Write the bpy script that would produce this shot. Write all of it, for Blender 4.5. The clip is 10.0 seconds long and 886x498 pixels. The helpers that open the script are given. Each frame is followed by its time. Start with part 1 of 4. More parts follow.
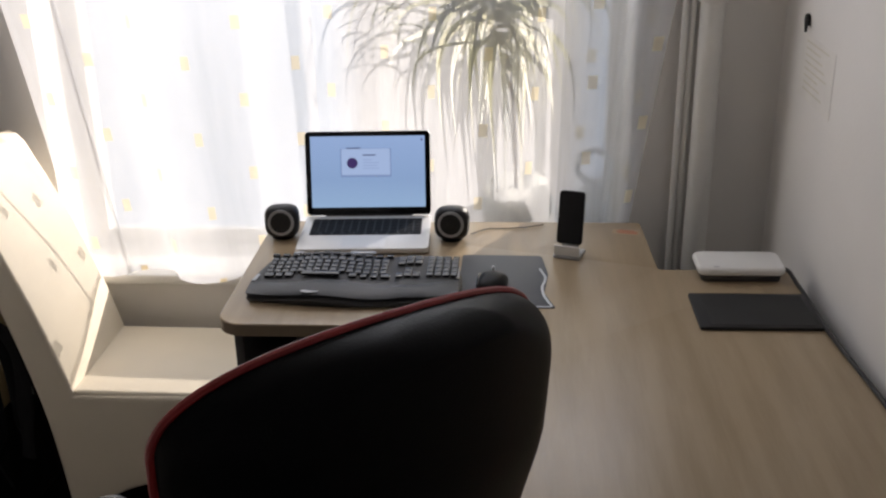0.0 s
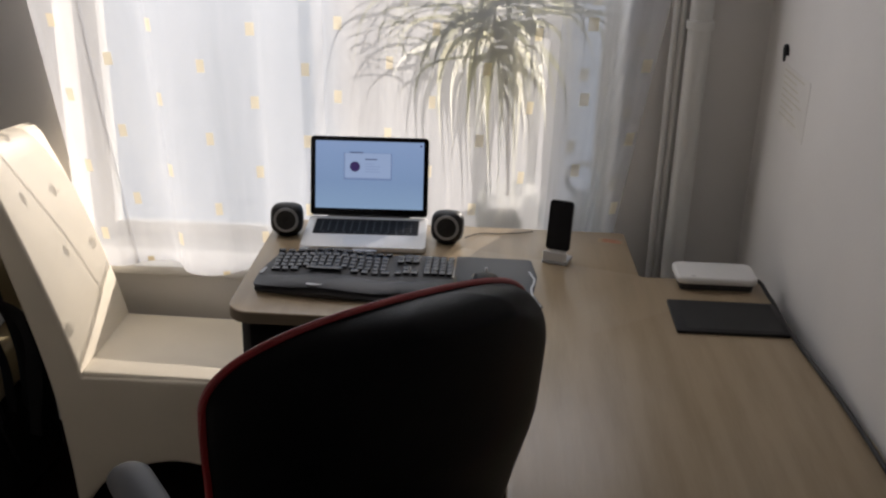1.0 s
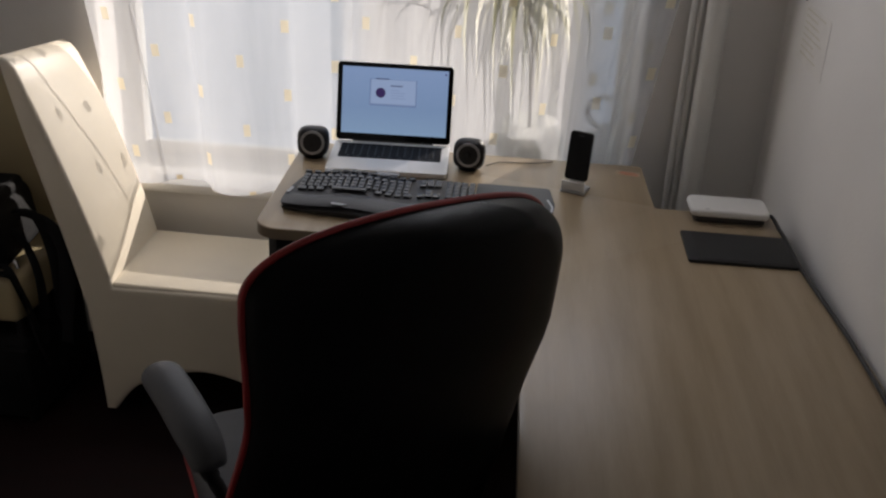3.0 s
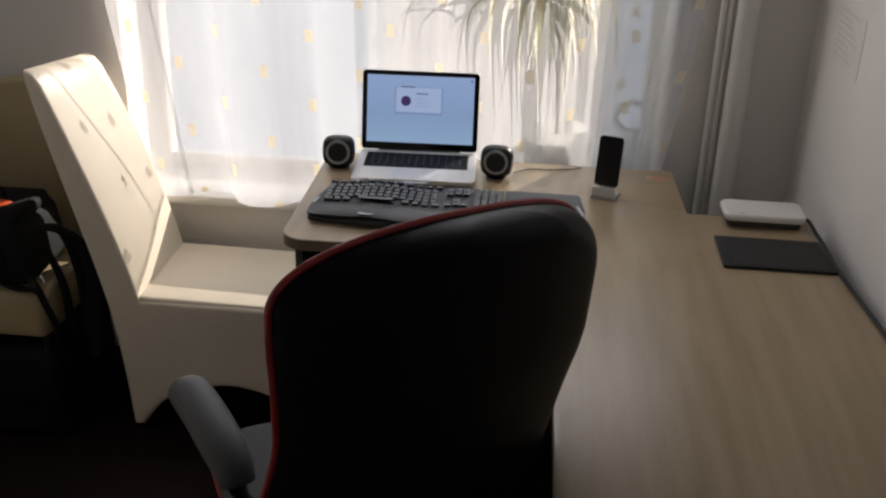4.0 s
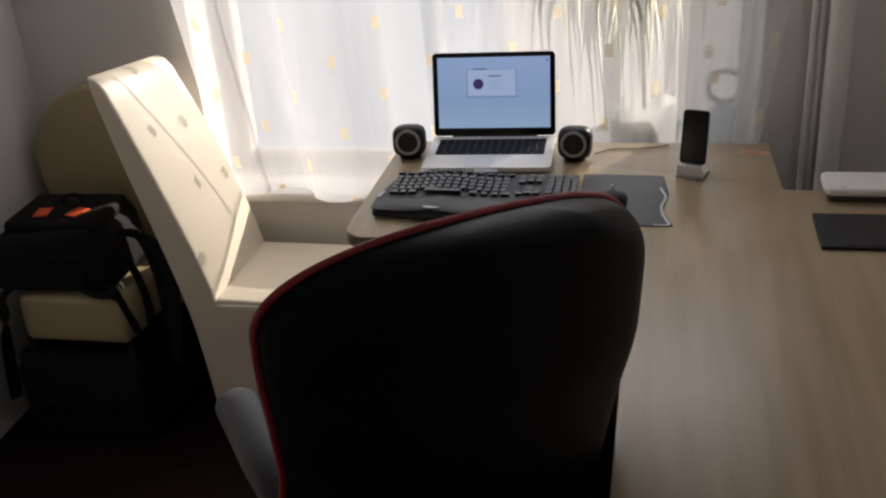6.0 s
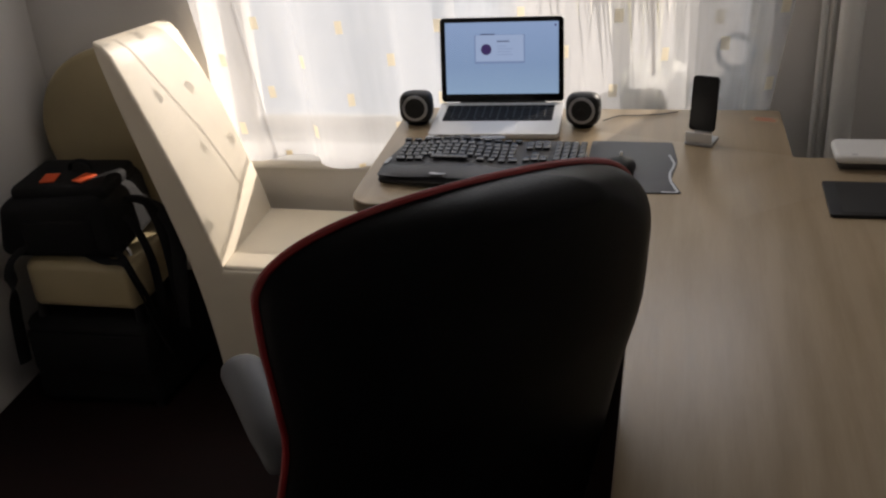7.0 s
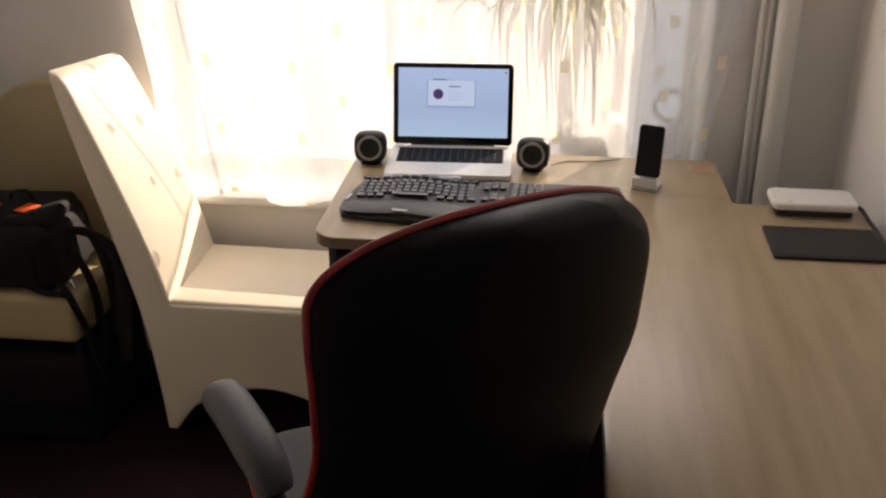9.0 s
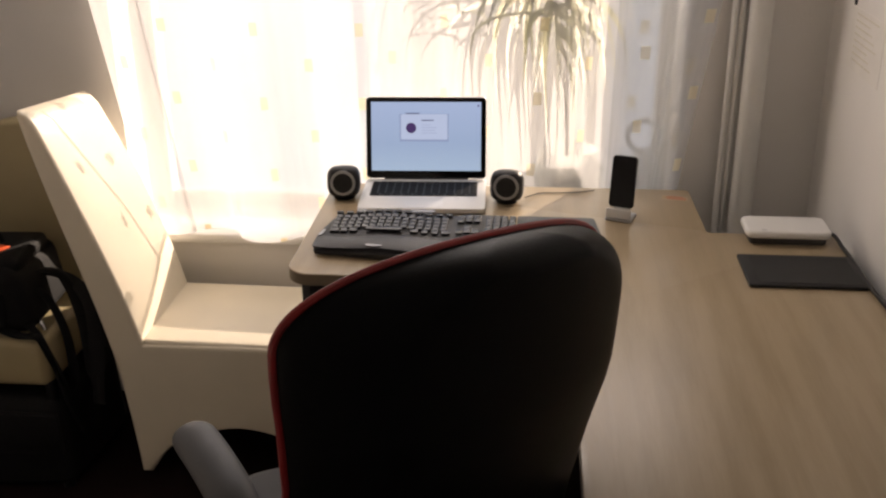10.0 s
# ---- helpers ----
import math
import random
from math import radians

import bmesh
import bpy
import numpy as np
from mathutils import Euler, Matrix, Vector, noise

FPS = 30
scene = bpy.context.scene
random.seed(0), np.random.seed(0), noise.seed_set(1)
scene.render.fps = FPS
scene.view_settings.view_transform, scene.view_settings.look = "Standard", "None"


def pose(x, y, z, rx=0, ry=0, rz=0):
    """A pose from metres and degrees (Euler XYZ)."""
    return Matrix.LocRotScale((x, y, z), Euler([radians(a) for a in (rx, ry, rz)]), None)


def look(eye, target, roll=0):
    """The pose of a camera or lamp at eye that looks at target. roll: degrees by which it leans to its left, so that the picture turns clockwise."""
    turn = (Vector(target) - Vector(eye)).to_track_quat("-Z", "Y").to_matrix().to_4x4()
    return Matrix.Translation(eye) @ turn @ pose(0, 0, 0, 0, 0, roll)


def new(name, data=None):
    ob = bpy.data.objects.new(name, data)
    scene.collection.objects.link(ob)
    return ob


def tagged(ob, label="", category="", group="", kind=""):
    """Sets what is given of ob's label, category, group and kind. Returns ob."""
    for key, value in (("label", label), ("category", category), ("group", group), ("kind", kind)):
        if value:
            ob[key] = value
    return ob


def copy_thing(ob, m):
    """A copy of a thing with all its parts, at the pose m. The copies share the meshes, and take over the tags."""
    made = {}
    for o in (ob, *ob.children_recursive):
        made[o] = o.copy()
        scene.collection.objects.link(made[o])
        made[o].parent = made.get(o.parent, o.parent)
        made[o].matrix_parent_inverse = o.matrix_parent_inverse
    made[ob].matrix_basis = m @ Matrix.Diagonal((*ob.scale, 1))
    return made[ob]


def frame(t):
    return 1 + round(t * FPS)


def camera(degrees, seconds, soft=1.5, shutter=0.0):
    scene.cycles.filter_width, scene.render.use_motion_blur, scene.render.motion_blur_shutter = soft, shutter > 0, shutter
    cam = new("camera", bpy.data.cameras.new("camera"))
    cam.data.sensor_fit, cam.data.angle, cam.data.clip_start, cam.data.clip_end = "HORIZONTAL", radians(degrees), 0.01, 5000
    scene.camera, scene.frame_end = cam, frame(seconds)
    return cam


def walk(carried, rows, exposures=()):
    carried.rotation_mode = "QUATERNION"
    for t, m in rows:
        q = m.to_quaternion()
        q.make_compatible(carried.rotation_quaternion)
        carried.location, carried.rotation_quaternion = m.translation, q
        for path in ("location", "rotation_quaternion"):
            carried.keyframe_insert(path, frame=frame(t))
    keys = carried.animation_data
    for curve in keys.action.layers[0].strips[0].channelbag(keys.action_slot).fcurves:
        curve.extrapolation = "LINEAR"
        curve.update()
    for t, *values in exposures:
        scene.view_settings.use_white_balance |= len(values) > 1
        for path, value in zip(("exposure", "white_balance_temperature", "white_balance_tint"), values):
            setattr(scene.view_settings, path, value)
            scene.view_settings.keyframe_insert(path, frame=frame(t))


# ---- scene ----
cam = camera(46.5, 10.0, soft=2.3)

PATH = [
    (0, (0.3542, -2.4215, 1.6828), (0.2270, -0.5778, 0.9183), -1.10),
    (0.5, (0.3217, -2.5216, 1.7142), (0.2357, -0.6715, 0.9592), 0.45),
    (1, (0.3212, -2.5732, 1.7208), (0.2355, -0.7195, 0.9748), 1.57),
    (1.5, (0.3255, -2.6105, 1.7229), (0.2340, -0.7683, 0.9495), 2.28),
    (2, (0.3131, -2.6443, 1.7077), (0.2267, -0.8183, 0.8963), 3.01),
    (2.5, (0.3191, -2.6624, 1.7187), (0.2215, -0.8573, 0.8629), 3.23),
    (4, (0.3067, -2.6244, 1.6982), (0.1470, -0.8156, 0.8599), 1.70),
    (4.5, (0.3175, -2.5948, 1.6822), (0.1057, -0.7875, 0.8522), -0.01),
    (5, (0.3638, -2.5565, 1.6642), (0.0667, -0.7582, 0.8408), -2.04),
    (5.5, (0.4156, -2.4964, 1.6701), (0.0307, -0.7222, 0.8310), -3.89),
    (7, (0.4313, -2.4672, 1.6653), (0.0032, -0.7470, 0.7393), -4.35),
    (7.5, (0.4247, -2.4936, 1.6499), (0.0197, -0.7773, 0.7064), -3.54),
    (8, (0.3931, -2.5141, 1.6587), (0.0367, -0.7869, 0.7156), -2.56),
    (8.5, (0.3182, -2.5429, 1.6641), (0.0467, -0.7771, 0.7650), -1.08),
    (9, (0.2816, -2.5644, 1.6605), (0.0670, -0.7619, 0.8209), -0.10),
    (9.5, (0.2809, -2.5654, 1.6625), (0.0908, -0.7463, 0.8533), -0.05),
    (10, (0.2930, -2.5468, 1.6585), (0.1139, -0.7152, 0.8754), -0.65),
]
EXPOSURES = [(0, 0.52, 6450, 16), (1, 0.14, 6450, 16), (2.5, -0.15, 6400, 16), (4, 0.28, 6550, 16), (5.5, 0.25, 6600, 16), (7, 0.22, 6700, 16), (8, 0.52, 7100, 16), (9, 0.84, 7550, 20), (10, 0.74, 7650, 21)]
walk(cam, [(t, look(eye, target, roll)) for t, eye, target, roll in PATH], EXPOSURES)

from mathutils.geometry import tessellate_polygon

# ---- world, sun and outside ----
SUN_AZ, SUN_EL = radians(30), radians(18)      # azimuth to the right of straight ahead, elevation
world = bpy.data.worlds.new("sky")
scene.world = world
world.use_nodes = True
wn = world.node_tree
sky = wn.nodes.new("ShaderNodeTexSky")
sky.sky_type = "NISHITA"
sky.sun_disc = False
sky.sun_elevation, sky.sun_rotation = SUN_EL, SUN_AZ
wn.links.new(sky.outputs[0], wn.nodes["Background"].inputs[0])
wn.nodes["Background"].inputs[1].default_value = 0.15

sun = new("sun", bpy.data.lights.new("sun", "SUN"))
sun.data.energy, sun.data.angle, sun.data.color = 5.0, radians(0.6), (1.0, 0.93, 0.82)
sun_dir = Vector((math.sin(SUN_AZ) * math.cos(SUN_EL), math.cos(SUN_AZ) * math.cos(SUN_EL), math.sin(SUN_EL)))
sun.matrix_world = look(sun_dir * 20, (0, 0, 0))

sky_lamp = new("window_daylight", bpy.data.lights.new("window_daylight", "AREA"))
sky_lamp.data.shape, sky_lamp.data.size, sky_lamp.data.size_y = "RECTANGLE", 1.40, 0.55
sky_lamp.data.energy, sky_lamp.data.color = 8.2, (0.94, 0.97, 1.0)
sky_lamp.matrix_world = look((-0.10, 0.24, 1.84), (0.10, -1.5, 1.40))


# ---- materials ----
def shader(name):
    m = bpy.data.materials.new(name)
    m.use_nodes = True
    nt = m.node_tree
    return m, nt, nt.nodes["Principled BSDF"]


def mat(name, color, rough=0.5, metal=0.0, var=0.12, scale=8.0, grain=0.0, grain_scale=300.0, stretch=(1, 1, 1), bump=0.0, bump_scale=200.0,
        coat=0.0, sheen=0.0, spec=0.5, dark=None, rand=0.0):
    """A procedural surface: a base colour with broad stains, fine grain and fine relief."""
    m, nt, p = shader(name)
    n = nt.nodes
    tc = n.new("ShaderNodeTexCoord")
    mp = n.new("ShaderNodeMapping")
    mp.inputs["Scale"].default_value = stretch
    nt.links.new(tc.outputs["Object"], mp.inputs["Vector"])
    big = n.new("ShaderNodeTexNoise")
    big.inputs["Scale"].default_value, big.inputs["Detail"].default_value = scale, 4
    fine = n.new("ShaderNodeTexNoise")
    fine.inputs["Scale"].default_value, fine.inputs["Detail"].default_value = grain_scale, 2
    nt.links.new(mp.outputs[0], big.inputs["Vector"])
    nt.links.new(mp.outputs[0], fine.inputs["Vector"])
    low = dark or tuple(c * (1 - var) for c in color)
    mix = n.new("ShaderNodeMix")
    mix.data_type = "RGBA"
    mix.inputs["A"].default_value, mix.inputs["B"].default_value = (*low, 1), (*color, 1)
    ramp = n.new("ShaderNodeMapRange")
    ramp.inputs["From Min"].default_value, ramp.inputs["From Max"].default_value = 0.3, 0.7
    nt.links.new(big.outputs["Fac"], ramp.inputs["Value"])
    add = n.new("ShaderNodeMath")
    add.operation = "MULTIPLY_ADD"
    add.inputs[1].default_value = grain
    nt.links.new(fine.outputs["Fac"], add.inputs[0])
    nt.links.new(ramp.outputs[0], add.inputs[2])
    last = add.outputs[0]
    if rand:
        info = n.new("ShaderNodeObjectInfo")
        more = n.new("ShaderNodeMath")
        more.operation = "MULTIPLY_ADD"
        more.inputs[1].default_value = rand
        nt.links.new(info.outputs["Random"], more.inputs[0])
        nt.links.new(last, more.inputs[2])
        last = more.outputs[0]
    nt.links.new(last, mix.inputs["Factor"])
    nt.links.new(mix.outputs["Result"], p.inputs["Base Color"])
    p.inputs["Roughness"].default_value, p.inputs["Metallic"].default_value = rough, metal
    p.inputs["Coat Weight"].default_value, p.inputs["Sheen Weight"].default_value = coat, sheen
    p.inputs["Specular IOR Level"].default_value = spec
    rr = n.new("ShaderNodeMapRange")
    rr.inputs["To Min"].default_value, rr.inputs["To Max"].default_value = max(rough - 0.07, 0.02), min(rough + 0.07, 1)
    nt.links.new(big.outputs["Fac"], rr.inputs["Value"])
    nt.links.new(rr.outputs[0], p.inputs["Roughness"])
    if bump:
        tex = n.new("ShaderNodeTexNoise")
        tex.inputs["Scale"].default_value, tex.inputs["Detail"].default_value = bump_scale, 3
        nt.links.new(mp.outputs[0], tex.inputs["Vector"])
        b = n.new("ShaderNodeBump")
        b.inputs["Strength"].default_value, b.inputs["Distance"].default_value = bump, 0.002
        nt.links.new(tex.outputs["Fac"], b.inputs["Height"])
        nt.links.new(b.outputs[0], p.inputs["Normal"])
    return m


def thin_plastic(name, color):
    """White plastic thin enough for daylight to glow through."""
    m = mat(name, color, 0.35, var=0.05)
    n, nt = m.node_tree.nodes, m.node_tree
    tl, mx = n.new("ShaderNodeBsdfTranslucent"), n.new("ShaderNodeMixShader")
    tl.inputs[0].default_value, mx.inputs[0].default_value = (*color, 1), 0.62
    nt.links.new(n["Principled BSDF"].outputs[0], mx.inputs[1])
    nt.links.new(tl.outputs[0], mx.inputs[2])
    nt.links.new(mx.outputs[0], n["Material Output"].inputs[0])
    return m


def glow(name, color, strength):
    m, nt, p = shader(name)
    p.inputs["Base Color"].default_value = (0, 0, 0, 1)
    p.inputs["Emission Color"].default_value, p.inputs["Emission Strength"].default_value = (*color, 1), strength
    return m


WALL = mat("painted_wall", (0.81, 0.785, 0.755), 0.85, var=0.06, scale=3, bump=0.25, bump_scale=120, spec=0.2)
WHITE_PAINT = mat("white_gloss_paint", (0.78, 0.77, 0.74), 0.35, var=0.06, scale=5, bump=0.05, bump_scale=40)
CEIL = mat("ceiling_paint", (0.75, 0.74, 0.72), 0.9, var=0.04, scale=2)
# Near-black red-brown: the deep shade on the floor is part of this colour.
FLOOR = mat("shaded_red_brown_floor", (0.011, 0.0030, 0.0026), 0.75, spec=0.2, var=0.5, scale=6, grain=0.3, grain_scale=60, stretch=(1, 8, 1), bump=0.1)
WOOD = mat("pale_oak_laminate", (0.385, 0.296, 0.192), 0.34, scale=5, dark=(0.305, 0.228, 0.139), grain=0.35, grain_scale=40, stretch=(7, 0.55, 7), bump=0.03, bump_scale=150)
# Browner than the desktop: the shade on the edge is put into this colour.
EDGE = mat("shaded_edge_band", (0.20, 0.15, 0.095), 0.5, var=0.2)
DARK_PANEL = mat("dark_desk_panel", (0.045, 0.042, 0.04), 0.5, var=0.2)
CREAM = mat("cream_leather", (0.80, 0.72, 0.58), 0.42, var=0.07, scale=6, bump=0.3, bump_scale=260, grain=0.15)
# Yellower, darker cream: the corner's shade is put into the leather colour.
CREAM_SHADED = mat("shaded_yellow_cream_leather", (0.46, 0.375, 0.215), 0.45, var=0.1, scale=6, bump=0.3, bump_scale=260, grain=0.15)
BLACK_LEATHER = mat("black_leather", (0.0080, 0.0080, 0.0086), 0.40, var=0.4, scale=9, bump=0.14, bump_scale=320, spec=0.045)
RED_PIPING = mat("red_piping", (0.28, 0.012, 0.014), 0.5, var=0.25, scale=30)
GREY_FOAM = mat("grey_soft_plastic", (0.062, 0.064, 0.070), 0.6, var=0.12, scale=15, bump=0.2, bump_scale=400)
ALU = mat("brushed_aluminium", (0.74, 0.74, 0.74), 0.4, metal=0.35, var=0.04, grain=0.1)
BLACK_PLASTIC = mat("black_plastic", (0.010, 0.010, 0.011), 0.45, spec=0.35, var=0.25, scale=20, bump=0.12, bump_scale=500)
BLACK_GLOSS = mat("black_glass", (0.006, 0.006, 0.007), 0.12, var=0.3)
DARK_GREY = mat("charcoal_plastic", (0.020, 0.020, 0.022), 0.5, var=0.2, scale=18, bump=0.15, bump_scale=500)
KEY = mat("key_cap", (0.010, 0.010, 0.011), 0.55, var=0.2, rand=0.3, spec=0.12)
SILVER = mat("silver_plastic", (0.45, 0.45, 0.46), 0.35, metal=0.5, var=0.1)
CONE = mat("speaker_cone", (0.012, 0.012, 0.012), 0.7, var=0.3)
PAD = mat("mouse_mat_cloth", (0.085, 0.091, 0.102), 0.55, var=0.12, bump=0.2, bump_scale=700)
PAD_EDGE = mat("mouse_mat_pale_print", (0.55, 0.58, 0.62), 0.6, var=0.1)
WHITE_PLASTIC = mat("white_plastic", (0.74, 0.73, 0.71), 0.4, var=0.05, scale=10)
BLACK_CLOTH = mat("black_nylon", (0.009, 0.009, 0.0095), 0.8, spec=0.2, var=0.35, scale=12, bump=0.3, bump_scale=600)
ORANGE = mat("orange_webbing", (0.75, 0.09, 0.015), 0.6, var=0.2, scale=30, bump=0.2, bump_scale=500)
CHROME = mat("chrome", (0.75, 0.75, 0.76), 0.12, metal=1.0, var=0.05)
POT = thin_plastic("thin_white_plastic", (0.85, 0.85, 0.83))
SOIL = mat("soil", (0.03, 0.02, 0.012), 0.9, var=0.4, scale=40)
BARK = mat("stem_bark", (0.20, 0.15, 0.09), 0.8, var=0.3, scale=30, bump=0.4)
PAPER = mat("faded_paper", (0.79, 0.764, 0.722), 0.8, var=0.06, scale=20)
PAPER_INK = mat("faded_ink", (0.70, 0.665, 0.575), 0.8, var=0.1, scale=50)
RED_INK = mat("red_print", (0.55, 0.16, 0.10), 0.7, var=0.2, scale=40)
CABLE = mat("dark_cable", (0.02, 0.02, 0.02), 0.5, var=0.2)


def leaf_material(name, tones):
    """Thin leaves, each of its own tone, that daylight shines through."""
    m, nt, p = shader(name)
    n = nt.nodes
    info = n.new("ShaderNodeNewGeometry")
    ramp = n.new("ShaderNodeValToRGB")
    e = ramp.color_ramp.elements
    e[0].color, e[1].color = (*tones[0][1], 1), (*tones[-1][1], 1)
    for at, c in tones[1:-1]:
        e.new(at).color = (*c, 1)
    nt.links.new(info.outputs["Random Per Island"], ramp.inputs[0])
    tl = n.new("ShaderNodeBsdfTranslucent")
    mx = n.new("ShaderNodeMixShader")
    mx.inputs[0].default_value = 0.84
    nt.links.new(ramp.outputs[0], p.inputs["Base Color"])
    nt.links.new(ramp.outputs[0], tl.inputs[0])
    p.inputs["Roughness"].default_value = 0.35
    nt.links.new(p.outputs[0], mx.inputs[1])
    nt.links.new(tl.outputs[0], mx.inputs[2])
    nt.links.new(mx.outputs[0], n["Material Output"].inputs[0])
    return m


# The pale tones put the sun's brightness into the inner leaves' colour.
LEAF = leaf_material("sunlit_inner_leaf", [(0, (0.10, 0.10, 0.045)), (0.16, (0.16, 0.16, 0.08)), (0.24, (0.62, 0.60, 0.44)), (0.55, (0.84, 0.82, 0.72)), (1, (0.92, 0.91, 0.84))])
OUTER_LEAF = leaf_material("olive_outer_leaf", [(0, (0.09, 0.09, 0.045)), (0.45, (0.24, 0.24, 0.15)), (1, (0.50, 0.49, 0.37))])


def curtain_material(name, dots, sheer):
    """Sheer white voile: part see-through, part glowing with the light behind it, with woven yellow squares."""
    m, nt, p = shader(name)
    n = nt.nodes
    uv = n.new("ShaderNodeUVMap")
    sep = n.new("ShaderNodeSeparateXYZ")
    nt.links.new(uv.outputs[0], sep.inputs[0])

    def op(kind, a, b):
        k = n.new("ShaderNodeMath")
        k.operation = kind
        for i, v in enumerate((a, b)):
            if isinstance(v, (int, float)):
                k.inputs[i].default_value = v
            elif v is not None:
                nt.links.new(v, k.inputs[i])
        return k.outputs[0]
    col = op("DIVIDE", sep.outputs[0], 0.122)
    idx = op("FLOOR", col, None)
    fu = op("ABSOLUTE", op("SUBTRACT", op("FRACT", col, None), 0.5), None)
    odd = op("MULTIPLY", op("MODULO", op("ADD", idx, 100), 2), 0.5)
    jit = op("MULTIPLY", op("SINE", op("MULTIPLY", idx, 12.7), None), 0.10)
    row = op("ADD", op("ADD", op("DIVIDE", sep.outputs[1], 0.195), odd), jit)
    fv = op("ABSOLUTE", op("SUBTRACT", op("FRACT", row, None), 0.5), None)
    dot = op("MULTIPLY", op("LESS_THAN", fu, 0.078), op("LESS_THAN", fv, 0.088))
    dot = op("MULTIPLY", dot, dots)
    weave = n.new("ShaderNodeTexNoise")
    weave.inputs["Scale"].default_value = 900
    mott = n.new("ShaderNodeTexNoise")
    mott.inputs["Scale"].default_value = 7
    colour = n.new("ShaderNodeMix")
    colour.data_type = "RGBA"
    colour.inputs["A"].default_value, colour.inputs["B"].default_value = (0.76, 0.77, 0.80, 1), (0.74, 0.66, 0.49, 1)
    nt.links.new(dot, colour.inputs["Factor"])
    tl, df, tr = n.new("ShaderNodeBsdfTranslucent"), n.new("ShaderNodeBsdfDiffuse"), n.new("ShaderNodeBsdfTransparent")
    nt.links.new(colour.outputs["Result"], tl.inputs[0])
    nt.links.new(colour.outputs["Result"], df.inputs[0])
    cloth, out = n.new("ShaderNodeMixShader"), n.new("ShaderNodeMixShader")
    cloth.inputs[0].default_value = 0.45
    nt.links.new(tl.outputs[0], cloth.inputs[1])
    nt.links.new(df.outputs[0], cloth.inputs[2])
    see = op("SUBTRACT", op("ADD", op("MULTIPLY", weave.outputs["Fac"], 0.12), op("MULTIPLY", mott.outputs["Fac"], 0.10)), -sheer)
    see = op("SUBTRACT", see, op("MULTIPLY", dot, 0.34))
    nt.links.new(see, out.inputs[0])
    nt.links.new(cloth.outputs[0], out.inputs[1])
    nt.links.new(tr.outputs[0], out.inputs[2])
    nt.links.new(out.outputs[0], n["Material Output"].inputs[0])
    return m


VOILE = curtain_material("dotted_voile", 1.0, 0.46)
SIDE_VOILE = curtain_material("side_voile", 1.0, 0.52)
LEFT_VOILE = curtain_material("folded_voile", 1.0, 0.37)


def outside_material():
    """The bright hazy view below the window, its daylight given as glow: sunlit cream house fronts in the middle,
    bluish shade at both sides.
    """
    m, nt, p = shader("glowing_outside")
    n = nt.nodes
    tc = n.new("ShaderNodeTexCoord")
    sep = n.new("ShaderNodeSeparateXYZ")
    nt.links.new(tc.outputs["Generated"], sep.inputs[0])
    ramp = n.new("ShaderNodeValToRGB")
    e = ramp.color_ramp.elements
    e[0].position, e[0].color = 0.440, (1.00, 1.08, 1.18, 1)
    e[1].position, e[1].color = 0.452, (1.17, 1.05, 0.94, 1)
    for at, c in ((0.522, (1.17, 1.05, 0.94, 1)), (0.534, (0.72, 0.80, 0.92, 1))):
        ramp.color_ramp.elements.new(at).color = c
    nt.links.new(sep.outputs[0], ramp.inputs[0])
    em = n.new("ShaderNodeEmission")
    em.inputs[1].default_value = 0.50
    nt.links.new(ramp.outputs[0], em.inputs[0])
    nt.links.new(em.outputs[0], n["Material Output"].inputs[0])
    return m


OUTSIDE = outside_material()


def glass_material():
    m, nt, p = shader("window_glass")
    n = nt.nodes
    tr, gl, mx, fr = n.new("ShaderNodeBsdfTransparent"), n.new("ShaderNodeBsdfGlossy"), n.new("ShaderNodeMixShader"), n.new("ShaderNodeFresnel")
    tr.inputs[0].default_value = (0.95, 0.97, 0.97, 1)
    gl.inputs["Roughness"].default_value = 0.03
    nt.links.new(fr.outputs[0], mx.inputs[0])
    nt.links.new(tr.outputs[0], mx.inputs[1])
    nt.links.new(gl.outputs[0], mx.inputs[2])
    nt.links.new(mx.outputs[0], n["Material Output"].inputs[0])
    return m


GLASS = glass_material()


# ---- builders ----
def link(name, bm, material, parent=None, label="", smooth=True):
    me = bpy.data.meshes.new(name)
    bmesh.ops.recalc_face_normals(bm, faces=bm.faces)
    bm.to_mesh(me)
    bm.free()
    if smooth:
        for f in me.polygons:
            f.use_smooth = True
        me.set_sharp_from_angle(angle=radians(42))
    me.materials.append(material)
    ob = new(name, me)
    if parent:
        ob.parent = parent
    if label:
        ob["label"] = label
    return ob


def part(name, bm, material, parent, label=""):
    """One mesh as a part under a thing or under a part."""
    return link(name, bm, material, parent, label)


def thing(name, m, label, category, group="", kind=""):
    ob = new(name)
    ob.empty_display_size = 0.05
    ob.matrix_world = m
    return tagged(ob, label, category, group, kind)


def box(x0, x1, y0, y1, z0, z1, bevel=0.0, seg=2, bm=None):
    bm2 = bmesh.new()
    bmesh.ops.create_cube(bm2, size=1)
    for v in bm2.verts:
        v.co = Vector((x0 if v.co.x < 0 else x1, y0 if v.co.y < 0 else y1, z0 if v.co.z < 0 else z1))
    if bevel:
        bmesh.ops.bevel(bm2, geom=bm2.edges[:], offset=bevel, segments=seg, affect="EDGES", profile=0.5)
    if bm is None:
        return bm2
    me = bpy.data.meshes.new("tmp")
    bm2.to_mesh(me)
    bm2.free()
    bm.from_mesh(me)
    bpy.data.meshes.remove(me)
    return bm


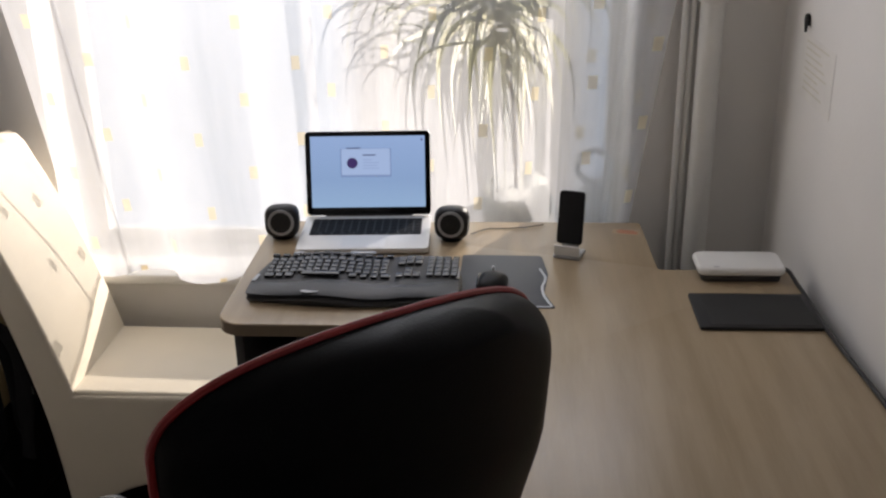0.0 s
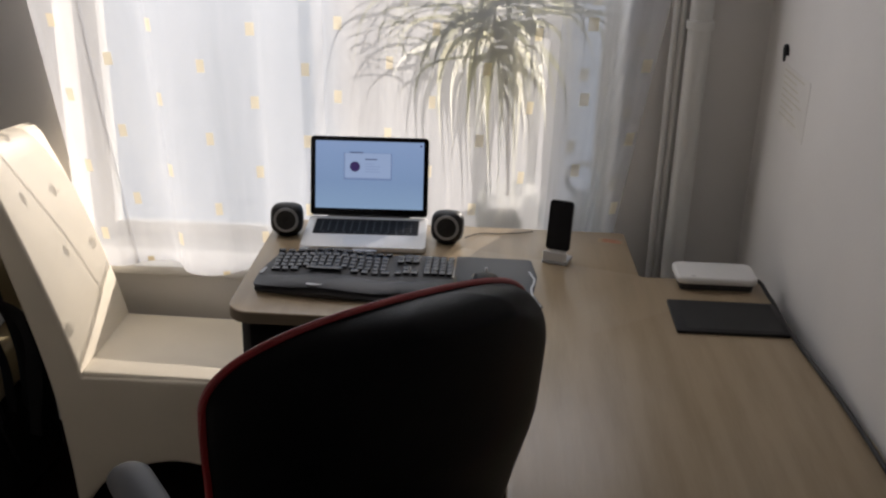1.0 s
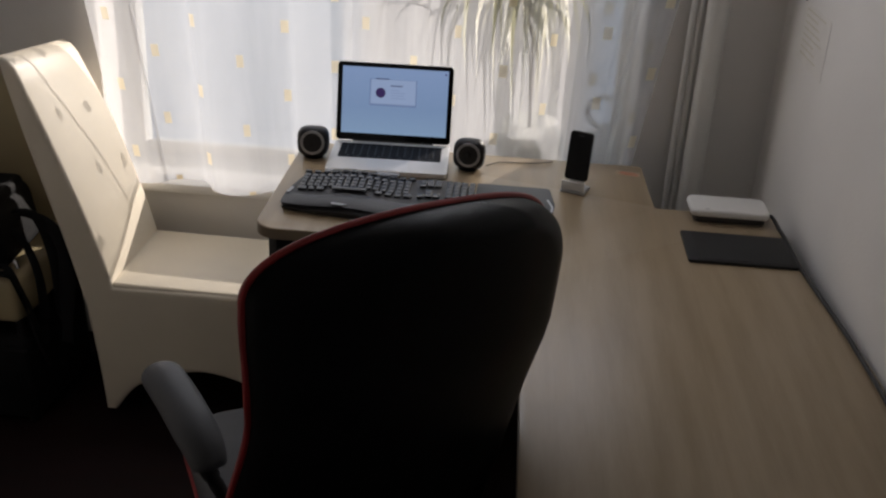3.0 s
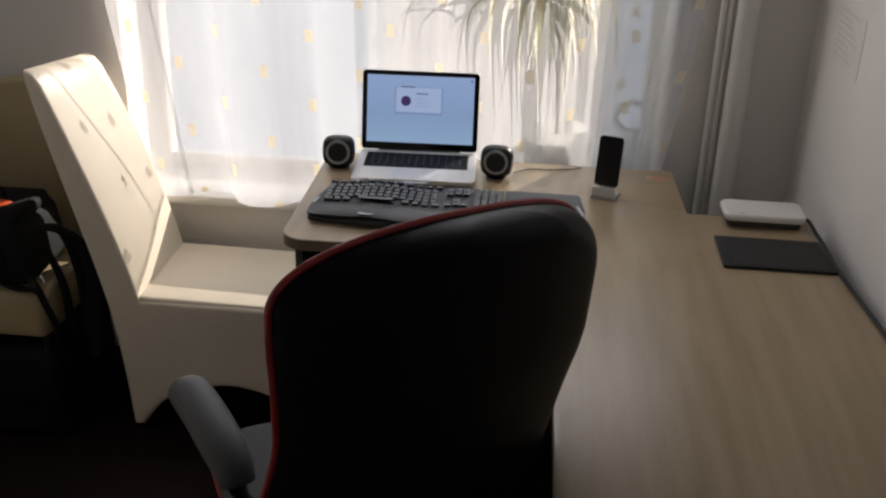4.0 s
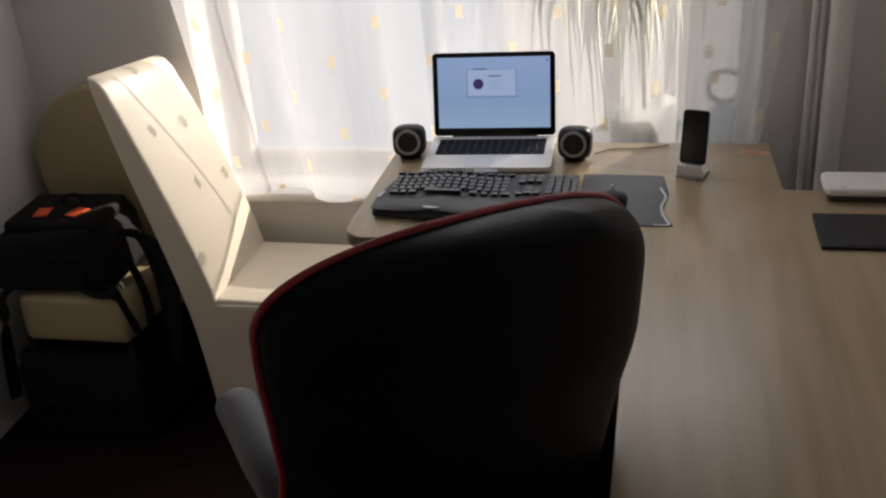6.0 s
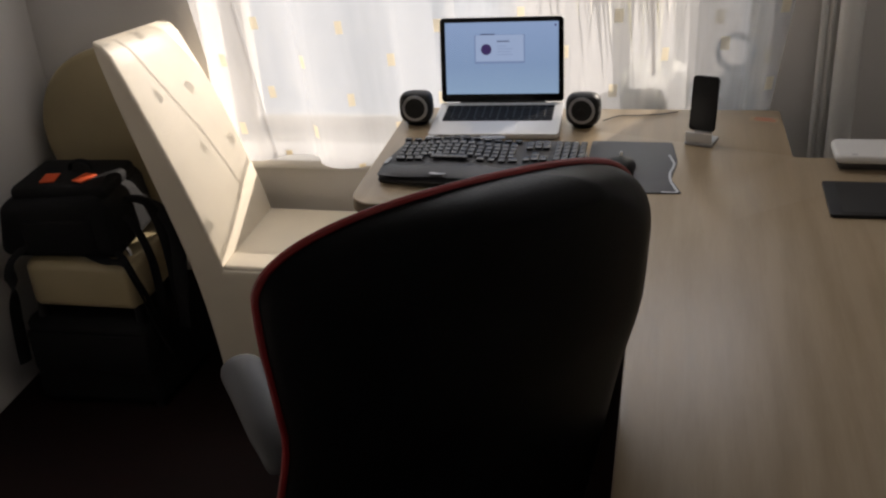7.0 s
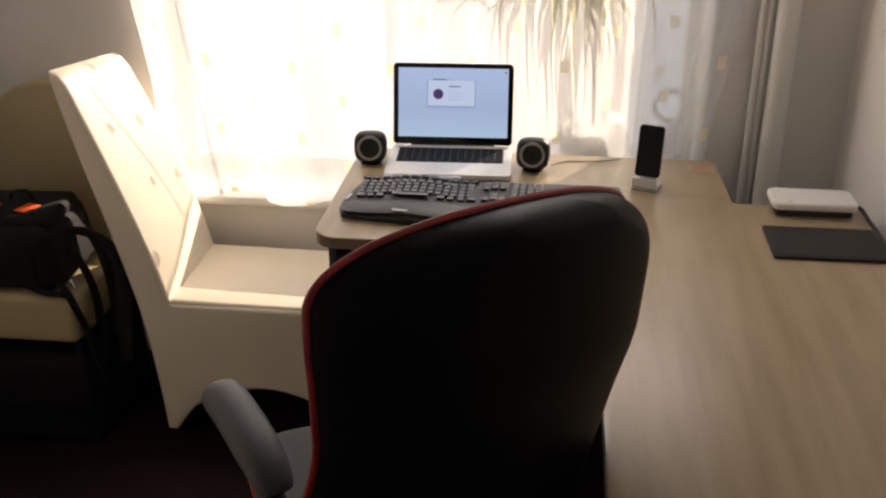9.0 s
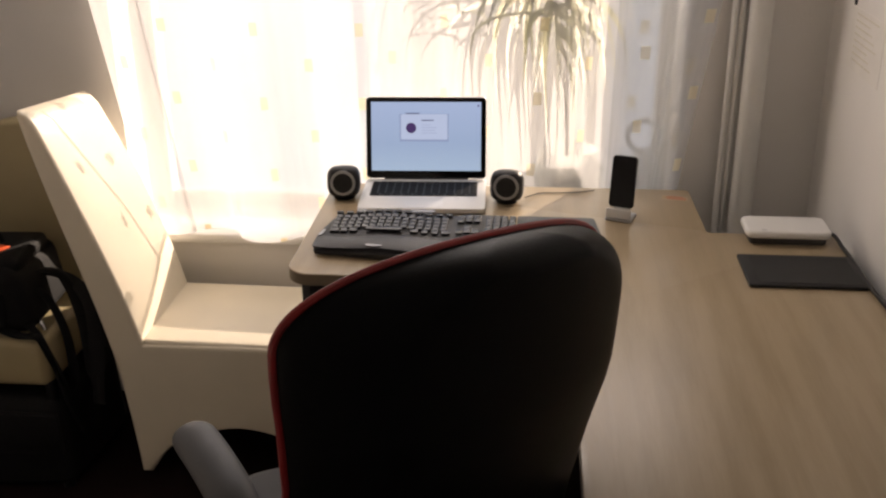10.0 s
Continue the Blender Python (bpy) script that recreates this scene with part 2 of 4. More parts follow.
def slab(outline, z0, z1, bevel=0.0, seg=2):
    """A flat plate from a 2D outline, with rounded rims."""
    bm = bmesh.new()
    f = bm.faces.new([bm.verts.new((x, y, z0)) for x, y in outline])
    top = bmesh.ops.extrude_face_region(bm, geom=[f])
    for v in top["geom"]:
        if isinstance(v, bmesh.types.BMVert):
            v.co.z = z1
    if bevel:
        es = [e for e in bm.edges if abs(e.verts[0].co.z - e.verts[1].co.z) < 1e-6]
        bmesh.ops.bevel(bm, geom=es, offset=bevel, segments=seg, affect="EDGES", profile=0.5)
    return bm


def upright_slab(points, ya, yb, r):
    """A thick panel from an outline in x and z, between two places along y, with rounded rims."""
    pts = [Vector(p) for p in points]
    area = sum(a.x * b.y - b.x * a.y for a, b in zip(pts, pts[1:] + pts[:1]))
    if area < 0:
        pts.reverse()
    n = len(pts)
    out = []
    for i in range(n):
        u, v = (pts[i] - pts[i - 1]).normalized(), (pts[(i + 1) % n] - pts[i]).normalized()
        w = Vector((u.y + v.y, -u.x - v.x))
        out.append(w.normalized() if w.length > 1e-6 else Vector((u.y, -u.x)))
    bm = bmesh.new()
    rings = []
    for inset, y in [(r * (1 - math.sin(a)), ya + r * (1 - math.cos(a))) for a in (0, math.pi / 6, math.pi / 3, math.pi / 2)] + \
                    [(r * (1 - math.sin(a)), yb - r * (1 - math.cos(a))) for a in (math.pi / 2, math.pi / 3, math.pi / 6, 0)]:
        rings.append([bm.verts.new((p.x - o.x * inset, y, p.y - o.y * inset)) for p, o in zip(pts, out)])
    for a, b in zip(rings, rings[1:]):
        for i in range(n):
            bm.faces.new((a[i], a[(i + 1) % n], b[(i + 1) % n], b[i]))
    for ring in (rings[0], rings[-1]):
        for t in tessellate_polygon([[Vector((v.co.x, v.co.z, 0)) for v in ring]]):
            bm.faces.new([ring[k] for k in t])
    return bm


def rounded(points, radii, n=8):
    """A closed 2D outline with its corners rounded."""
    out = []
    k = len(points)
    for i, (p, r) in enumerate(zip(points, radii)):
        p, a, b = Vector(p), Vector(points[i - 1]), Vector(points[(i + 1) % k])
        if r <= 0:
            out.append(tuple(p))
            continue
        u, v = (a - p).normalized(), (b - p).normalized()
        half = u.angle(v) / 2
        d = r / math.tan(half)
        c = p + (u + v).normalized() * (r / math.sin(half))
        s, e = p + u * d - c, p + v * d - c
        turn = s.angle_signed(e)
        for j in range(n + 1):
            q = s.copy()
            q.rotate(Matrix.Rotation(-turn * j / n, 2))
            out.append(tuple(c + q))
    return out


def rrect(w, d, r, n=6, cx=0, cy=0):
    return rounded([(cx - w / 2, cy - d / 2), (cx + w / 2, cy - d / 2), (cx + w / 2, cy + d / 2), (cx - w / 2, cy + d / 2)], [r] * 4, n)


def lathe(profile, n=32, bm=None):
    """A body of revolution round z from (radius, height) pairs."""
    bm = bm or bmesh.new()
    rings = [[bm.verts.new((r * math.cos(2 * math.pi * i / n), r * math.sin(2 * math.pi * i / n), z)) for i in range(n)] for r, z in profile]
    for a, b in zip(rings, rings[1:]):
        for i in range(n):
            bm.faces.new((a[i], a[(i + 1) % n], b[(i + 1) % n], b[i]))
    for ring in (rings[0], rings[-1]):
        bm.faces.new(ring)
    bmesh.ops.remove_doubles(bm, verts=bm.verts, dist=1e-6)
    return bm


def smooth_path(points, n=6):
    """A Catmull-Rom line through the points."""
    p = [Vector(q) for q in points]
    p = [p[0] * 2 - p[1]] + p + [p[-1] * 2 - p[-2]]
    out = []
    for a, b, c, d in zip(p, p[1:], p[2:], p[3:]):
        for j in range(n):
            t = j / n
            out.append(0.5 * (2 * b + (c - a) * t + (2 * a - 5 * b + 4 * c - d) * t * t + (3 * b - a - 3 * c + d) * t ** 3))
    return out + [p[-2]]


def tube(points, r, n=10, flat=1.0, n_path=6, straight=False, bm=None, taper=None):
    """A round or flattened tube along a line."""
    bm = bm or bmesh.new()
    line = [Vector(q) for q in points] if straight else smooth_path(points, n_path)
    up = Vector((0, 0, 1))
    rings = []
    for i, q in enumerate(line):
        d = (line[min(i + 1, len(line) - 1)] - line[max(i - 1, 0)]).normalized()
        side = d.cross(up)
        if side.length < 1e-3:
            side = d.cross(Vector((0, 1, 0)))
        side.normalize()
        nor = side.cross(d).normalized()
        rad = r * (taper(i / (len(line) - 1)) if taper else 1)
        rings.append([bm.verts.new(q + side * (rad * math.cos(a)) + nor * (rad * flat * math.sin(a))) for a in (2 * math.pi * k / n for k in range(n))])
    for a, b in zip(rings, rings[1:]):
        for i in range(n):
            bm.faces.new((a[i], a[(i + 1) % n], b[(i + 1) % n], b[i]))
    bm.faces.new(rings[0]), bm.faces.new(rings[-1])
    return bm


def structure(name, bm, material, label="", category=""):
    return tagged(link(name, bm, material, smooth=True), label, category, kind="structure")


# ---- room ----
WX0, WX1, YW, DEEP = -1.385, 1.02, 0.14, 0.30       # side walls, window wall's face, its thickness
OX0, OX1, OZ0, OZ1 = -0.86, 0.66, 0.515, 2.15       # window opening
YB, ZC = -4.0, 2.5

structure("floor", box(WX0 - 0.12, WX1 + 0.12, YB - 0.1, YW + DEEP, -0.1, 0.0), FLOOR, "dark red-brown floor, deep shade put into its near-black colour", "floor")
structure("ceiling", box(WX0 - 0.12, WX1 + 0.12, YB - 0.1, YW + DEEP, ZC, ZC + 0.1), CEIL, "plain white ceiling", "ceiling")
structure("wall_west", box(WX0 - 0.12, WX0, YB, YW, 0, ZC), WALL, "plain light grey painted wall", "wall")
structure("wall_east", box(WX1, WX1 + 0.12, YB, YW, 0, ZC), WALL, "plain off-white painted wall beside the desk", "wall")
structure("wall_south", box(WX0 - 0.12, WX1 + 0.12, YB - 0.1, YB, 0, ZC), WALL, "plain painted wall", "wall")
bm = box(WX0 - 0.12, OX0, YW, YW + DEEP, 0, ZC)
box(OX1, WX1 + 0.12, YW, YW + DEEP, 0, ZC, bm=bm)
box(OX0, OX1, YW, YW + DEEP, 0, OZ0, bm=bm)
box(OX0, OX1, YW, YW + DEEP, OZ1, ZC, bm=bm)
structure("wall_north", bm, WALL, "light grey painted wall round a deep window opening", "wall")
structure("backdrop", box(-60, 60, 40, 40.2, -45, 3), OUTSIDE, "bright hazy house fronts outside, daylight given as glow", "backdrop")


def build_window():
    w = tagged(thing("window_1", pose(0, YW + 0.20, 0), "white-framed window behind sheer curtains", "window"), kind="structure")
    fw = 0.040
    bm = box(OX0, OX0 + fw, 0, 0.06, OZ0 + 0.034, OZ1)
    box(OX1 - fw, OX1, 0, 0.06, OZ0 + 0.034, OZ1, bm=bm)
    box(OX0 + fw, OX1 - fw, 0, 0.06, OZ1 - fw, OZ1, bm=bm)
    box(OX0 + fw, OX1 - fw, 0.02, 0.042, OZ0 + 0.034, OZ0 + 0.034 + fw, bm=bm)
    part("window_frame", bm, WHITE_PAINT, w)
    for x in (0.44,):
        part("mullion", box(x - 0.016, x + 0.016, 0.014, 0.046, OZ0 + 0.034 + fw, OZ1 - fw, 0.004), WHITE_PAINT, w)
    xs = [OX0 + fw, 0.424, 0.456, OX1 - fw]
    for a, b in zip(xs[::2], xs[1::2]):
        p = part("pane", box(a, b, 0.028, 0.034, OZ0 + 0.034 + fw, OZ1 - fw), GLASS, w, "clear glass pane")
        p.visible_shadow = False
    return w


build_window()
sill = structure("window_sill", box(OX0 - 0.03, OX1 + 0.02, YW - 0.025, YW + 0.26, OZ0 + 0.002, OZ0 + 0.032, 0.008), WHITE_PAINT, "cream painted window sill board", "window sill")


def wave(u, deep):
    """How far the cloth stands off its plane, by the place along the rail."""
    return deep * (0.016 * math.sin(u * 34 + 0.9 * math.sin(u * 11 + 0.4) + 0.6) + 0.007 * math.sin(u * 71 + 1.1) + 0.0025 * math.sin(u * 171))


def build_curtain(name, cloth, u0, u1, spread, z0, z1, y, deep, phase, label):
    """One curtain: a pleated sheet that widens towards its hem; the woven squares follow the cloth."""
    nx, nz = int((u1 - u0) / 0.006), 40
    bm = bmesh.new()
    layer = bm.loops.layers.uv.new("UVMap")
    grid, arc = [], [0.0]
    for i in range(nx):
        a, b = u0 + (u1 - u0) * i / nx, u0 + (u1 - u0) * (i + 1) / nx
        arc.append(arc[-1] + math.hypot(b - a, 1.6 * (wave(b + phase, deep) - wave(a + phase, deep))))
    for j in range(nz + 1):
        f = j / nz
        z = z0 + (z1 - z0) * f
        row = []
        for i in range(nx + 1):
            g = i / nx
            u = u0 + (u1 - u0) * g
            x = u + spread[0] * (1 - g) * f + spread[1] * g * f + 0.006 * math.sin(u * 23 + f * 3.0)
            yy = y + wave(u + phase, deep) * (1.15 - 0.25 * f) + 0.004 * math.sin(f * 6 + u * 9)
            row.append(bm.verts.new((x, yy, z + (1 - f) ** 8 * 0.010 * math.sin(u * 17))))
        grid.append(row)
    for j in range(nz):
        for i in range(nx):
            f = bm.faces.new((grid[j][i], grid[j][i + 1], grid[j + 1][i + 1], grid[j + 1][i]))
            for loop, (ii, jj) in zip(f.loops, ((i, j), (i + 1, j), (i + 1, j + 1), (i, j + 1))):
                loop[layer].uv = (arc[ii], (z1 - z0) * jj / nz)
    return tagged(link(name, bm, cloth), label, "curtain", "curtains at the window")


def build_folded_curtain(name, cloth, section, lean, z0, z1, label):
    """A gathered curtain whose cross-section at the hem is a line of folds; lean: how far its two sides move over towards the rail."""
    line = smooth_path([(x, y, 0) for x, y in section], 8)
    xa, xb = section[0][0], section[-1][0]
    ym = sum(q.y for q in line) / len(line)
    arc = [0.0]
    for p, q in zip(line, line[1:]):
        arc.append(arc[-1] + (q - p).length)

    def place(k, f, lift=0.0):
        q = line[k]
        g = (q.x - xa) / (xb - xa)
        x = q.x + (lean[0] * (1 - g) + lean[1] * g) * f + 0.004 * math.sin(arc[k] * 19 + f * 5)
        y = ym + (q.y - ym) * (0.95 - 0.40 * f) + 0.003 * math.sin(f * 7 + arc[k] * 13) - lift
        return (x, y, z0 + (z1 - z0) * f + (1 - f) ** 10 * (0.006 * math.sin(arc[k] * 15) + 0.30 * (q.y - ym)))

    def sheet(heights, lift):
        bm = bmesh.new()
        layer = bm.loops.layers.uv.new("UVMap")
        grid = [[bm.verts.new(place(k, f, lift)) for k in range(len(line))] for f in heights]
        for j in range(len(heights) - 1):
            for i in range(len(line) - 1):
                face = bm.faces.new((grid[j][i], grid[j][i + 1], grid[j + 1][i + 1], grid[j + 1][i]))
                for loop, (ii, jj) in zip(face.loops, ((i, j), (i + 1, j), (i + 1, j + 1), (i, j + 1))):
                    loop[layer].uv = (arc[ii], (z1 - z0) * heights[jj])
        return bm
    ob = link(name, sheet([j / 44 for j in range(45)], 0.0), cloth)
    part("hem", sheet([0.0, 0.011], 0.0015), cloth, ob, "doubled white hem")
    return tagged(ob, label, "curtain", "curtains at the window")


LEFT_FOLDS = [(-0.790, 0.078), (-0.760, 0.060), (-0.715, 0.053), (-0.684, 0.060), (-0.663, 0.070), (-0.666, 0.074), (-0.640, 0.084), (-0.600, 0.096), (-0.562, 0.100),
              (-0.540, 0.090), (-0.522, 0.064), (-0.480, 0.047), (-0.425, 0.045), (-0.390, 0.051), (-0.350, 0.068), (-0.312, 0.083), (-0.285, 0.090),
              (-0.265, 0.084), (-0.230, 0.079), (-0.185, 0.082), (-0.158, 0.088), (-0.128, 0.080)]
RIGHT_FOLDS = [(0.470, 0.100), (0.500, 0.084), (0.545, 0.088), (0.572, 0.074), (0.590, 0.090), (0.620, 0.080), (0.650, 0.092)]
build_curtain("curtain", VOILE, -0.150, 0.640, (-0.02, 0.21), 0.575, 2.2, 0.118, 0.30, 0.0, "wide sheer white curtain with small yellow woven squares, hanging almost flat")
build_folded_curtain("curtain", LEFT_VOILE, LEFT_FOLDS, (-0.25, 0.0), 0.568, 2.2, "sheer white side curtain with yellow squares hanging in soft folds")
build_folded_curtain("curtain", SIDE_VOILE, RIGHT_FOLDS, (0.03, 0.23), 0.600, 2.2, "narrow sheer white side curtain gathered by the wall")


# ---- heating pipes beside the window ----
def build_pipe(x, y, r, z0, z1, label, clamps=()):
    p = thing("heating_pipe", pose(x, y, 0), label, "pipe", "pipes beside the window")
    part("pipe", lathe([(r, z0), (r, z1)], 20), WHITE_PAINT, p)
    for z in clamps:
        part("clamp", lathe([(r + 0.001, z - 0.012), (r + 0.006, z - 0.010), (r + 0.006, z + 0.010), (r + 0.001, z + 0.012)], 20), WHITE_PAINT, p)
        part("bracket", box(-0.006, 0.006, r, YW - y + 0.01, z - 0.008, z + 0.008, 0.002), WHITE_PAINT, p)
    return p


build_pipe(0.835, 0.100, 0.029, 0.0, ZC, "thick white painted heating pipe in the corner", (1.29,))
build_pipe(0.774, 0.112, 0.0075, 0.0, ZC, "thin white painted heating pipe")
build_pipe(0.792, 0.112, 0.0065, 0.0, ZC, "thin white painted heating pipe")


# ---- desk ----
ZD = 0.75
DX0, DX1, DYF, DYB = -0.243, 0.982, -0.576, 0.010


def build_desk():
    d = thing("corner_desk", pose(0, 0, 0), "L-shaped pale oak laminate corner desk with rounded corners", "desk")
    outline = rounded([(DX0, DYF), (0.370, DYF), (0.370, -1.85), (1.014, -1.85), (1.014, -1.00), (DX1, -0.60), (DX1, -0.281), (0.688, -0.281), (0.680, DYB), (DX0, DYB)],
                      [0.055, 0.16, 0.03, 0.01, 0.05, 0.05, 0.005, 0.012, 0.012, 0.012], 8)
    part("desktop", slab(outline, ZD - 0.028, ZD, 0.003), WOOD, d)
    inner = rounded([(DX0 - 0.0006, DYF - 0.0006), (0.3694, DYF - 0.0006), (0.3694, -1.8506), (1.014, -1.8506), (1.014, -1.00), (DX1, -0.60), (DX1, -0.2804), (0.6886, -0.2804), (0.6806, DYB + 0.0006), (DX0 - 0.0006, DYB + 0.0006)],
                    [0.0556, 0.1594, 0.03, 0.01, 0.05, 0.05, 0.005, 0.012, 0.012, 0.012], 8)
    part("edge_band", slab(inner, ZD - 0.0275, ZD - 0.0035), EDGE, d, "edge band, its shade put into a darker brown")
    part("side_panel", box(-0.216, -0.198, -0.535, -0.03, 0, ZD - 0.028, 0.001), DARK_PANEL, d, "dark side panel")
    part("side_panel", box(0.40, DX1 - 0.02, -1.80, -1.782, 0, ZD - 0.028, 0.001), DARK_PANEL, d, "dark side panel")
    part("back_panel", box(-0.197, 0.62, -0.055, -0.040, 0.30, ZD - 0.028, 0.001), DARK_PANEL, d)
    part("back_panel", box(DX1 - 0.04, DX1 - 0.022, -1.78, -0.30, 0.30, ZD - 0.028, 0.001), DARK_PANEL, d)
    for x, y in ((0.60, -0.09), (0.90, -0.33), (0.45, -0.62)):
        part("leg", lathe([(0.028, 0.0), (0.030, 0.01), (0.022, 0.015), (0.022, ZD - 0.03)], 16), DARK_PANEL, d).location = (x, y, 0)
    return d


build_desk()


# ---- laptop ----
def build_laptop():
    lap = thing("laptop", pose(0.001, 0.007, ZD, 0, 0, 2.6), "open silver aluminium laptop with a lit pale blue screen", "laptop")
    W, D = 0.314, 0.219
    part("base", slab(rrect(W, D, 0.012, 6, 0, -D / 2), 0.003, 0.016, 0.002), ALU, lap)
    part("keyboard_well", slab(rrect(0.272, 0.108, 0.004, 3, 0, -0.078), 0.0162, 0.0166), BLACK_PLASTIC, lap, "black key field")
    part("touchpad", slab(rrect(0.105, 0.074, 0.004, 3, 0, -0.176), 0.0162, 0.0165), ALU, lap)
    key = box(-0.0078, 0.0078, -0.0078, 0.0078, 0, 0.0016, 0.0006, 1)
    first = None
    for r in range(6):
        n = 14 if r < 5 else 10
        for c in range(n):
            wide = 0.272 / n
            if first is None:
                first = part("key", key, KEY, lap)
                k = first
            else:
                k = new("key", first.data)
                k.parent = lap
            k.location = (-0.136 + wide * (c + 0.5), -0.032 - r * 0.0184, 0.0166)
            k.scale = (wide / 0.0194, 0.55 if r == 0 else 1.0, 1)
    for sx in (-1, 1):
        for y in (-0.02, -0.20):
            part("foot", lathe([(0.006, 0), (0.007, 0.003)], 12), BLACK_PLASTIC, lap).location = (sx * 0.14, y, 0)
    lid = part("lid", slab(rrect(W, 0.212, 0.011, 6, 0, 0.106), -0.005, 0.0, 0.0015), ALU, lap)
    lid.matrix_local = pose(0, 0.002, 0.017, 78)
    part("bezel", slab(rrect(W - 0.001, 0.211, 0.0105, 6, 0, 0.1055), 0.0002, 0.0012), BLACK_GLOSS, lid, "black glass bezel")
    part("hinge", tube([(-0.11, -0.002, -0.002), (0.11, -0.002, -0.002)], 0.005, 10, straight=True), BLACK_PLASTIC, lid)
    part("screen", slab([(-0.1435, 0.020), (0.1435, 0.020), (0.1435, 0.1995), (-0.1435, 0.1995)], 0.0013, 0.0016), SCREEN, lid, "lit pale blue screen")
    part("dialog_shadow", slab(rrect(0.128, 0.072, 0.002, 3, -0.005, 0.133), 0.0017, 0.00175), SCREEN_SHADE, lid)
    part("dialog_window", slab(rrect(0.122, 0.066, 0.002, 3, -0.005, 0.135), 0.00180, 0.0019), SCREEN_WIN, lid, "pale dialog window on the screen")
    part("title_bar", slab(rrect(0.036, 0.003, 0.001, 2, -0.035, 0.1695), 0.00195, 0.002), SCREEN_INK, lid)
    part("round_emblem", lathe([(0.0135, 0.00195), (0.0135, 0.00205)], 24), SCREEN_DISC, lid, "dark violet disc").location = (-0.039, 0.132, 0)
    for i, (w, y) in enumerate(((0.032, 0.152), (0.024, 0.140), (0.040, 0.133), (0.036, 0.126), (0.040, 0.119))):
        part("text_line", slab(rrect(w, 0.0016 if i else 0.0028, 0.0005, 2, -0.012 + w / 2, y), 0.00195, 0.002), SCREEN_INK if not i else SCREEN_TEXT, lid)
    part("corner_icon", slab(rrect(0.004, 0.005, 0.001, 2, 0.136, 0.190), 0.0017, 0.0018), SCREEN_DISC, lid)
    return lap


def screen_material():
    m, nt, p = shader("lit_screen")
    n = nt.nodes
    tc, sep, ramp = n.new("ShaderNodeTexCoord"), n.new("ShaderNodeSeparateXYZ"), n.new("ShaderNodeValToRGB")
    nt.links.new(tc.outputs["Generated"], sep.inputs[0])
    nt.links.new(sep.outputs[1], ramp.inputs[0])
    e = ramp.color_ramp.elements
    e[0].color, e[1].color = (0.29, 0.44, 0.63, 1), (0.29, 0.42, 0.66, 1)
    e.new(0.4).color = (0.25, 0.38, 0.59, 1)
    p.inputs["Base Color"].default_value = (0.01, 0.01, 0.012, 1)
    p.inputs["Roughness"].default_value = 0.25
    p.inputs["Emission Strength"].default_value = SCREEN_POWER
    nt.links.new(ramp.outputs[0], p.inputs["Emission Color"])
    return m


SCREEN_POWER = 0.66
SCREEN = screen_material()
SCREEN_WIN = glow("screen_window", (0.36, 0.48, 0.70), SCREEN_POWER)
SCREEN_SHADE = glow("screen_shade", (0.20, 0.29, 0.48), SCREEN_POWER)
SCREEN_INK = glow("screen_ink", (0.06, 0.08, 0.16), SCREEN_POWER)
SCREEN_TEXT = glow("screen_text", (0.27, 0.36, 0.56), SCREEN_POWER)
SCREEN_DISC = glow("screen_disc", (0.05, 0.03, 0.12), SCREEN_POWER)
build_laptop()


# ---- loudspeakers ----
def build_speaker():
    s = thing("desktop_speaker", pose(-0.194, -0.105, ZD), "small rounded black desktop loudspeaker with a silver ring", "speaker", "pair of desktop speakers")
    bm = bmesh.new()
    rows, n = [], 40
    # a soft cube that narrows towards its back
    for y, k in ((-0.036, 0.60), (-0.034, 0.80), (-0.028, 0.93), (-0.016, 1.0), (0.0, 1.0), (0.02, 0.93), (0.034, 0.75), (0.040, 0.45)):
        ring = []
        for i in range(n):
            a = 2 * math.pi * i / n
            c, q = math.cos(a), math.sin(a)
            r = (abs(c) ** 3.4 + abs(q) ** 3.4) ** (-1 / 3.4)
            ring.append(bm.verts.new((0.0445 * k * r * c, y, 0.0445 + 0.0435 * k * r * q)))
        rows.append(ring)
    for a, b in zip(rows, rows[1:]):
        for i in range(n):
            bm.faces.new((a[i], a[(i + 1) % n], b[(i + 1) % n], b[i]))
    bm.faces.new(rows[0]), bm.faces.new(rows[-1])
    bmesh.ops.scale(bm, vec=(0.94, 1, 0.91), verts=bm.verts)
    body = part("body", bm, BLACK_PLASTIC, s)
    body.matrix_local = pose(0, 0, 0.001, -9)
    ring = part("ring", lathe([(0.0250, 0.0), (0.0250, 0.0022), (0.0312, 0.0022), (0.0318, 0.0)], 40), SILVER, body, "silver trim ring")
    ring.matrix_local = pose(0, -0.0362, 0.0405, 90)
    cone = part("cone", lathe([(0.0249, 0.0012), (0.018, -0.002), (0.010, 0.0), (0.007, 0.0022), (0.001, 0.0034)], 36), CONE, body)
    cone.matrix_local = pose(0, -0.0366, 0.0405, 90)
    part("foot", lathe([(0.026, 0), (0.028, 0.003), (0.022, 0.008)], 24), BLACK_PLASTIC, s)
    return s


sp = build_speaker()
copy_thing(sp, pose(0.2175, -0.104, ZD, 0, 0, -4))
sp.matrix_world = pose(-0.198, -0.098, ZD, 0, 0, 5)


